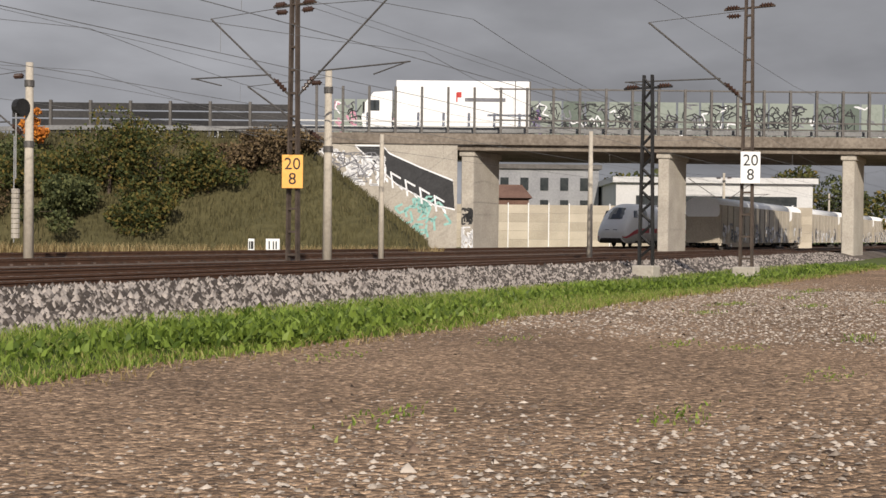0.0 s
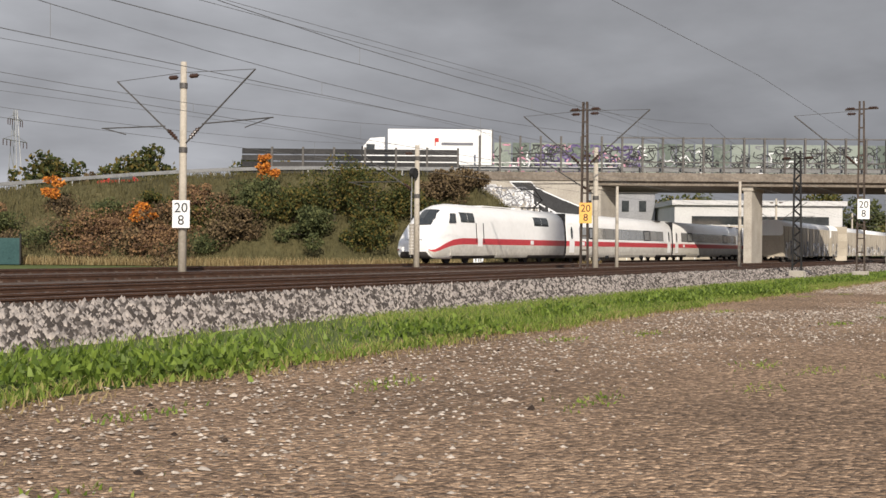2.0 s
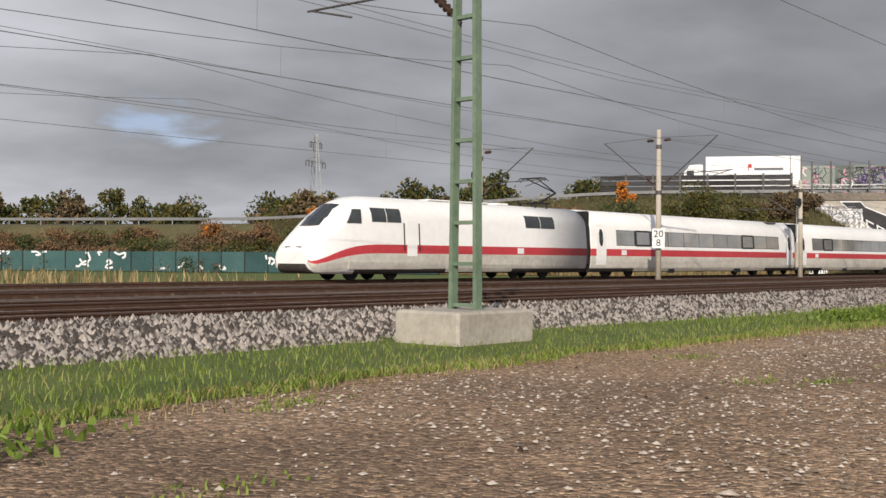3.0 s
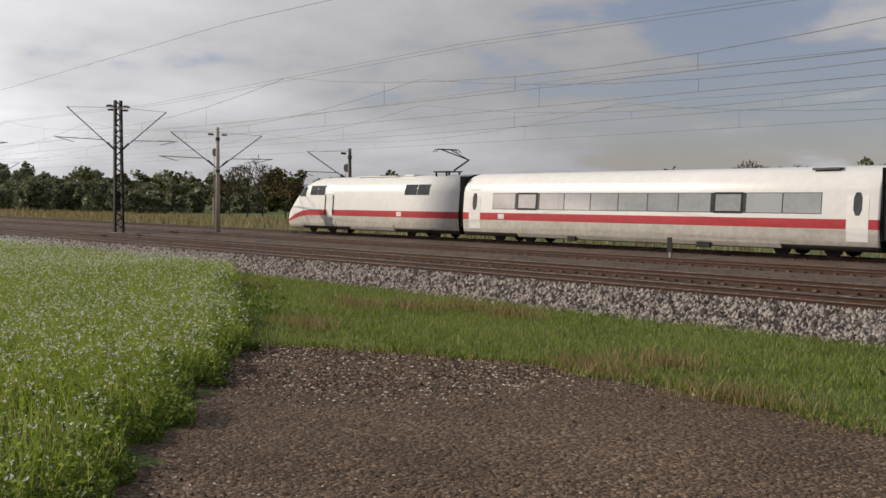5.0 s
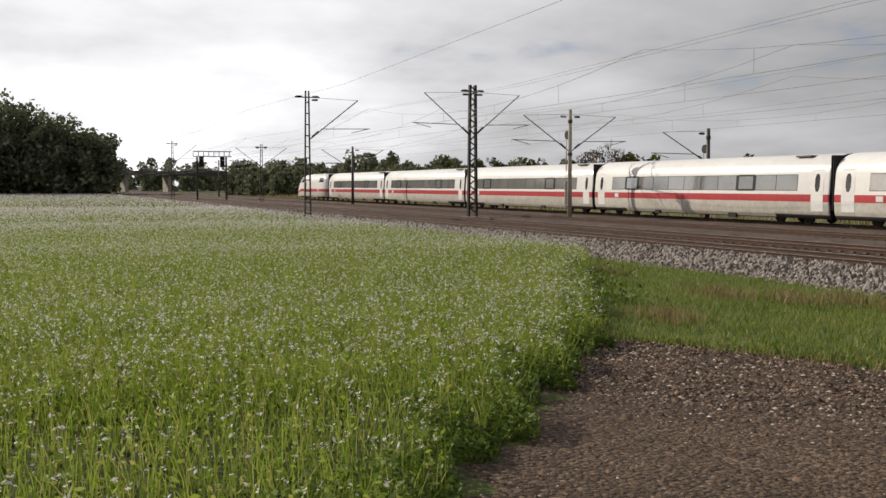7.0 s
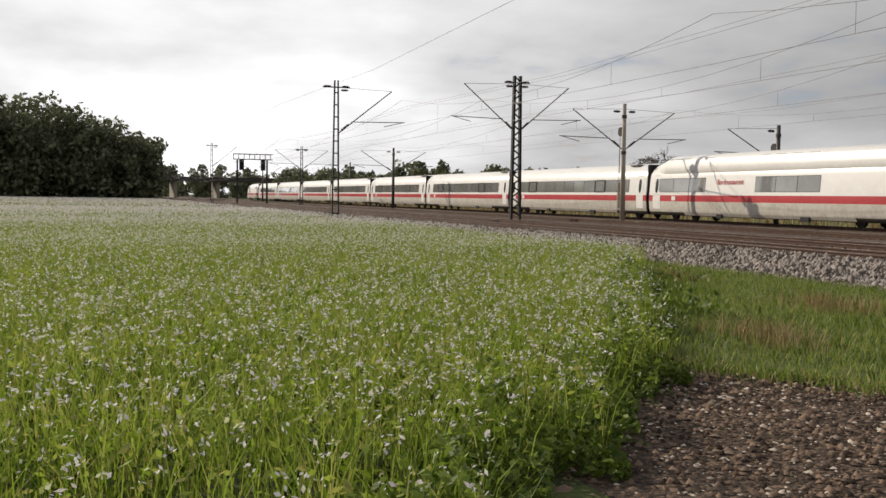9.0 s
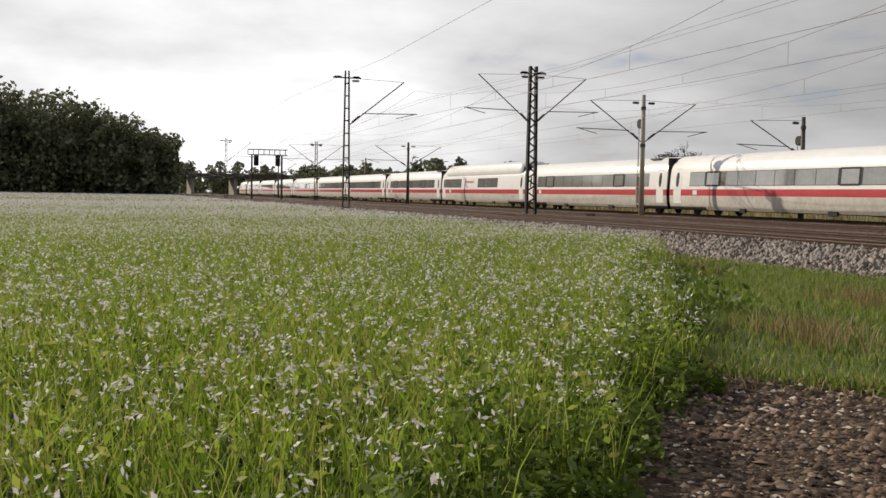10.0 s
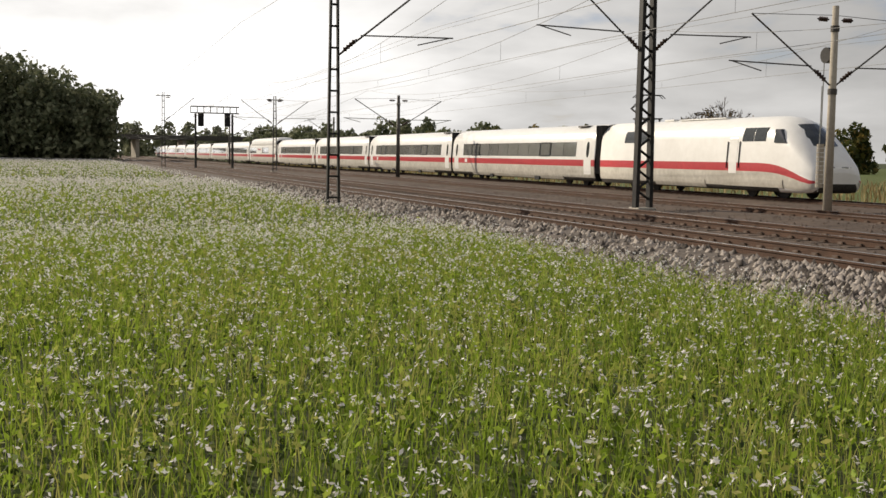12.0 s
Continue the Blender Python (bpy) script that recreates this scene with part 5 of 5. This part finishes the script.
def beyond_bridge():
    r = random.Random(5)
    t = empty("noise_wall", BM, "cream panelled noise wall beyond the bridge", "wall")
    for k in range(18):
        s = 0.5 + k * 2.2
        for i in range(5):
            part("panel", boxes((s, s + 2.1, 40.0, 40.2, 0.1 + i * 0.94, 1.03 + i * 0.94), bevel=0.015), M["wall_cream"], t)
        part("post", boxes((s - 0.1, s, 39.9, 40.3, 0, 5.0)), M["sign_white"], t)
    t = empty("apartment_building", BM, "grey and white flat-roofed building with dark windows", "building")
    part("wall", boxes((4, 21, 70, 84, -0.5, 10.5)), M["house_grey"], t)
    part("roof", boxes((3.6, 21.4, 69.6, 84.4, 10.5, 11.1)), M["steel"], t)
    for k in range(6):
        for z in (4.6, 7.6):
            part("window", boxes((5 + k * 2.7, 6.1 + k * 2.7, 69.9, 70.05, z, z + 1.7)), M["glass"], t)
    t = empty("warehouse", BM, "long white low warehouse with flat roof", "building")
    part("wall", boxes((21.5, 46, 58, 76, -0.5, 8.2)), M["house_white"], t)
    part("roof", boxes((21, 46.5, 57.4, 76.5, 8.2, 8.9)), M["house_white"], t)
    part("window", boxes((24, 44, 57.9, 58.03, 5.4, 6.6)), M["glass"], t)
    t = empty("shed", BM, "low shed with a brown tiled roof", "building")
    part("wall", boxes((3.0, 9.5, 43, 48, -0.2, 5.6)), M["roof_brown"], t)
    v = [(2.6, 42.5, 5.6), (9.9, 42.5, 5.6), (9.9, 48.5, 5.6), (2.6, 48.5, 5.6), (3.6, 45.5, 7.2), (8.9, 45.5, 7.2)]
    part("roof", raw("roof", v, [(0, 1, 5, 4), (1, 2, 5), (2, 3, 4, 5), (3, 0, 4)], [M["roof_brown"]]), None, t)
    for i in range(9):
        p = BM @ Vector((14 + i * 6.5, 84 + r.uniform(-4, 14), 0))
        tree(p.x, p.y, 0, r.uniform(9, 13), r.uniform(3.5, 5), M["leaf_dark" if i % 2 else "leaf"], "dark green tree beyond the bridge", 500 + i, 1300, 0.34, group="trees beyond the bridge")


beyond_bridge()


def far_building():
    t = empty("far_building", pose(262, 232, 0, 0, 0, -45), "large pale industrial building far behind the trees", "building")
    part("wall", boxes((-15, 15, -8, 8, -0.3, 14.5), (-2, 15, -7, 7, 14.5, 17.5), bevel=0.05), M["house_white"], t)
    part("roof", boxes((-15.3, 15.3, -8.3, 8.3, 14.5, 14.9), (-2.3, 15.3, -7.3, 7.3, 17.5, 17.9)), M["house_grey"], t)
    for k in range(9):
        for z in (10.5, 12.6):
            part("window", boxes((-14 + k * 3.2, -12.2 + k * 3.2, -8.06, -7.96, z, z + 1.1)), M["glass"], t)
    for x in (4, 7, 11):
        part("roof_stack", tubes([((x, 0, 17.8), (x, 0, 20.5), 0.5)], 10), M["galv"], t)


far_building()


def pylon(x, y, h):
    t = empty("power_pylon", pose(x, y, 0, 0, 0, 20), "distant grey lattice electricity pylon", "pylon")
    for a in (-1, 1):
        for b in (-1, 1):
            part("leg", tubes([((a * 3.5, b * 3.5, -0.3), (a * 0.5, b * 0.5, h), 0.16)], 5), M["galv"], t)
    for k in range(10):
        z0, z1 = h * k / 10, h * (k + 1) / 10
        w0, w1 = 3.5 - 3.0 * k / 10, 3.5 - 3.0 * (k + 1) / 10
        part("brace", tubes([((-w0, -w0, z0), (w1, -w1, z1), 0.09), ((w0, w0, z0), (-w1, w1, z1), 0.09)], 4), M["galv"], t)
    for z, r in ((h * 0.78, 9.0), (h * 0.93, 5.5)):
        part("cross_arm", tubes([((-r, 0, z), (r, 0, z), 0.2), ((-r, 0, z), (0, 0, z + 2.4), 0.1), ((r, 0, z), (0, 0, z + 2.4), 0.1)], 5), M["galv"], t)
        for q in (-r, -r * 0.7, -r * 0.4, r * 0.4, r * 0.7, r):
            part("insulator", tubes([((q, 0, z), (q, 0, z - 2.6), 0.2)], 6), M["insul"], t)


pylon(355, 385, 58)


def car_carrier(x):
    t = empty("car_carrier_wagon", pose(x, TRACKS[2], 0), "cream closed car-carrier wagon with sprayed sides", "freight wagon", "freight wagons")
    wr = part("roof", hull([(0, 0.96, 3.2, 4.9), (26, 0.96, 3.2, 4.9)], "roof"), None, t)
    for i in range(5):
        wr.data.materials[i] = M["sign_white"]
    part("side", boxes((0.1, 25.9, -1.45, 1.45, 1.0, 4.2)), M["wall_cream"], t)
    for k in range(14):
        part("rib", boxes((0.5 + k * 1.85, 0.62 + k * 1.85, -1.52, -1.45, 1.0, 4.15)), M["concrete"], t)
    r = random.Random(int(x))
    strokes("sprayed_side", t, M["paint_grey"], scrawl(r, 1, 25, 1.1, 2.6, 26, 0.10), -1.45, 0.03)
    strokes("sprayed_side", t, M["paint_white"], scrawl(r, 1, 25, 1.1, 2.4, 26, 0.14), -1.45, 0.02)
    bogie(t, 3)
    bogie(t, 23)


for wx in (160.0, 187.0, 214.0, 241.0):
    car_carrier(wx)


def truck():
    t = empty("box_truck", BM, "white box truck with dark lettering bars", "truck")
    part("cargo_box", boxes((2.6, 12.6, 3.2, 5.7, 9.55, 13.0), bevel=0.05), M["truck_white"], t)
    part("rear_frame", boxes((12.6, 12.7, 3.2, 5.7, 9.5, 13.0), (11.5, 11.57, 3.18, 3.2, 9.55, 13.0)), M["steel"], t)
    bm = bmesh.new()
    v = [(0.15, 9.2), (0.0, 10.2), (0.25, 11.3), (0.9, 12.1), (2.3, 12.2), (2.3, 9.2)]
    pts = [[bm.verts.new((a, y, b)) for a, b in v] for y in (3.25, 5.65)]
    bm.faces.new(pts[0])
    bm.faces.new(pts[1][::-1])
    for i in range(6):
        bm.faces.new((pts[0][i], pts[1][i], pts[1][(i + 1) % 6], pts[0][(i + 1) % 6]))
    bmesh.ops.recalc_face_normals(bm, faces=bm.faces)
    cab = part("cab", bm, M["truck_white"], t)
    part("side_window", boxes((0.55, 1.35, 3.22, 3.26, 10.7, 11.5), bevel=0.01), M["glass"], cab)
    part("windscreen", raw("windscreen", [(0.02, 3.4, 10.45), (0.02, 5.5, 10.45), (0.28, 5.5, 11.45), (0.28, 3.4, 11.45)], [(0, 1, 2, 3)], [M["glass"]]), None, cab)
    part("mirror", boxes((0.1, 0.25, 3.0, 3.2, 10.6, 11.3)), M["black"], cab)
    part("chassis", boxes((0.3, 12.4, 3.5, 5.4, 8.95, 9.5)), M["dark_steel"], t)
    for x in (1.2, 8.6, 9.9):
        part("wheel", tubes([((x, 3.25, 9.02), (x, 5.65, 9.02), 0.5)], 18), M["black"], t)
    part("logo_mark", boxes((7.1, 7.2, 3.17, 3.2, 11.4, 12.1), (7.15, 7.5, 3.17, 3.2, 11.75, 12.15)), M["bus_red"], t)
    part("lettering_bar", boxes((7.75, 10.8, 3.17, 3.2, 11.45, 11.72)), M["paint_grey"], t)
    return t


TRUCK = truck()


def small_car(m, material, label):
    t = empty("car", m, label, "car")
    bm = bmesh.new()
    v = [(0, 0.3), (0, 0.75), (1.0, 0.9), (1.7, 1.4), (3.2, 1.42), (4.1, 0.95), (4.3, 0.8), (4.3, 0.3)]
    p = [[bm.verts.new((a, y, b)) for a, b in v] for y in (-0.85, 0.85)]
    bm.faces.new(p[0])
    bm.faces.new(p[1][::-1])
    for i in range(8):
        bm.faces.new((p[0][i], p[1][i], p[1][(i + 1) % 8], p[0][(i + 1) % 8]))
    bmesh.ops.recalc_face_normals(bm, faces=bm.faces)
    part("body", bm, material, t)
    part("side_glass", boxes((1.35, 3.6, -0.87, -0.85, 0.92, 1.32)), M["glass"], t)
    for x in (0.8, 3.5):
        part("wheel", tubes([((x, -0.88, 0.32), (x, 0.88, 0.32), 0.32)], 14), M["black"], t)
    return t


RED_CAR = small_car(BM @ pose(-70, 8, 8.42), M["bus_red"], "red car on the embankment road")


# ---- distance on the west side ----
def gantry():
    t = empty("signal_gantry", pose(-181, 22.6, 0.3), "dark steel signal gantry over the tracks", "signal gantry")
    for y in (0.0, 4.6):
        for s in (-0.5, 0.5):
            part("leg", tubes([((s, y, -0.5), (s * 0.6, y, 6.9), 0.10)]), M["dark_steel"], t)
    for z in (7.0, 7.8):
        part("beam", boxes((-0.45, 0.45, -0.6, 5.4, z - 0.06, z + 0.06)), M["dark_steel"], t)
    for k in range(8):
        part("brace", boxes((-0.45, -0.38, -0.6 + k * 0.82, -0.5 + k * 0.82, 7.0, 7.8)), M["dark_steel"], t)
    for y in (0.6, 3.9):
        part("signal_head", boxes((0.4, 0.7, y - 0.35, y + 0.35, 5.3, 7.0)), M["black"], t)


gantry()


def west_bridge():
    t = empty("far_bridge", pose(-430, 10, 0, 0, 0, 8), "distant dark road bridge over the tracks", "bridge")
    part("deck", boxes((-5, 5, -40, 80, 6.6, 8.2)), M["steel"], t)
    for y in (-12, 4, 20, 36):
        part("pier", boxes((-4, 4, y, y + 1.2, -0.3, 6.6)), M["concrete"], t)


west_bridge()


def wood(name, boxes_, n, h, material, label, seed, leaf=0.9, per=420, low=None):
    """A far wood: many crowns down to the ground as one object."""
    r = np.random.default_rng(seed)
    C, R = [], []
    for k in range(n):
        x0, x1, y0, y1 = boxes_[k % len(boxes_)]
        x, y = r.uniform(x0, x1), r.uniform(y0, y1)
        hh = h * r.uniform(0.62, 1.12)
        if low is not None:
            hh *= float(np.interp(y, low, (1.0, 0.55)))
        for _ in range(11):
            z = r.uniform(0.04, 0.88)
            C.append((x + r.normal(0, hh * 0.10), y + r.normal(0, hh * 0.10), hh * z))
            R.append(hh * r.uniform(0.12, 0.20))
    v, f = leaf_cloud(np.array(C), np.array(R), n * per, leaf, r)
    tagged(part(name, tri_mesh(name, v, f, material), None), label, "wood", kind="stuff")


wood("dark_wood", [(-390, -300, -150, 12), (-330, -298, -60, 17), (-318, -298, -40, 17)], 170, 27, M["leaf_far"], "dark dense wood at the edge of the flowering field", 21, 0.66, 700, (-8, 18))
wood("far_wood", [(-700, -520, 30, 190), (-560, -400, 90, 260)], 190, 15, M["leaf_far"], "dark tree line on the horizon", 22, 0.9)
wood("mid_wood", [(-360, -215, 100, 200)], 70, 9.5, M["leaf"], "mixed green and yellow trees behind the tracks", 23, 0.6)
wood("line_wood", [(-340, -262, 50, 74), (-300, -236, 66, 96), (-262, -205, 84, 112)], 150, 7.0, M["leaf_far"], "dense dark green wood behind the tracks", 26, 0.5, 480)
wood("east_wood", [(-60, 130, 230, 340)], 70, 12, M["leaf"], "distant green hedgerow trees", 24, 0.7)
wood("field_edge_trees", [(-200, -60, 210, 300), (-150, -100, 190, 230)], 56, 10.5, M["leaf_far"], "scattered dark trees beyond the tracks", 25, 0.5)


def bare_tree(x, y, h, seed):
    r = random.Random(seed)
    t = empty("bare_tree", pose(x, y, 0), "thin half-bare tree with sparse twigs", "tree", "bare trees")
    bm = bmesh.new()

    def grow(p, d, l, rad, depth):
        e = p + d * l
        tube(bm, p, e, rad, rad * 0.65, sides=4)
        if depth:
            for _ in range(3):
                nd = (d + Vector((r.uniform(-0.7, 0.7), r.uniform(-0.7, 0.7), r.uniform(-0.1, 0.5)))).normalized()
                grow(e, nd, l * r.uniform(0.6, 0.85), rad * 0.62, depth - 1)

    grow(Vector((0, 0, -0.3)), Vector((0, 0, 1)), h * 0.3, h * 0.018, 4)
    part("trunk", bm, M["bark"], t)
    rr = np.random.default_rng(seed)
    c = np.stack([rr.normal(0, h * 0.17, 10), rr.normal(0, h * 0.17, 10), h * rr.uniform(0.45, 0.9, 10)], 1)
    v, f = leaf_cloud(c, np.full(10, h * 0.12), 420, 0.16, rr)
    part("crown", tri_mesh("crown", v, f, M["leaf_brown"]), None, t)


for i, (x, y, h) in enumerate(((-150, 78, 9), (-156, 84, 10), (-142, 80, 7), (-118, 82, 6.5), (-112, 86, 6), (-75, 100, 9), (-175, 88, 9))):
    bare_tree(x, y, h, 700 + i)
q = scatter(9000, -260, 60, 44, 75)
blades("trackside_grass", q, 0.8, 0.06, M["dry"], 0.5, "tall dry grass behind the tracks")


# ---- movement ----
def motions():
    for car, off, turned in CARS:
        rows = []
        for t, x in TRAIN_ROWS:
            rows.append((t, pose(x + off, TRACKS[3], RAIL_Z, 0, 0, 180 if turned else 0)))
        walk(car, rows)
    walk(TRUCK, [(t, BM @ pose(s, 0, -road_drop(s))) for t, s in ((0.0, -6.2), (0.5, -14.8), (1.0, -19.0), (1.5, -20.0), (2.0, -20.5), (2.5, -21.4), (4.0, -26.0), (12.0, -70.0))])
    walk(RED_CAR, [(t, BM @ pose(q, 8, 8.42 - road_drop(q))) for t, q in ((0.0, -29), (1.0, -36), (2.0, -47), (3.0, -60), (12.0, -180))])


motions()
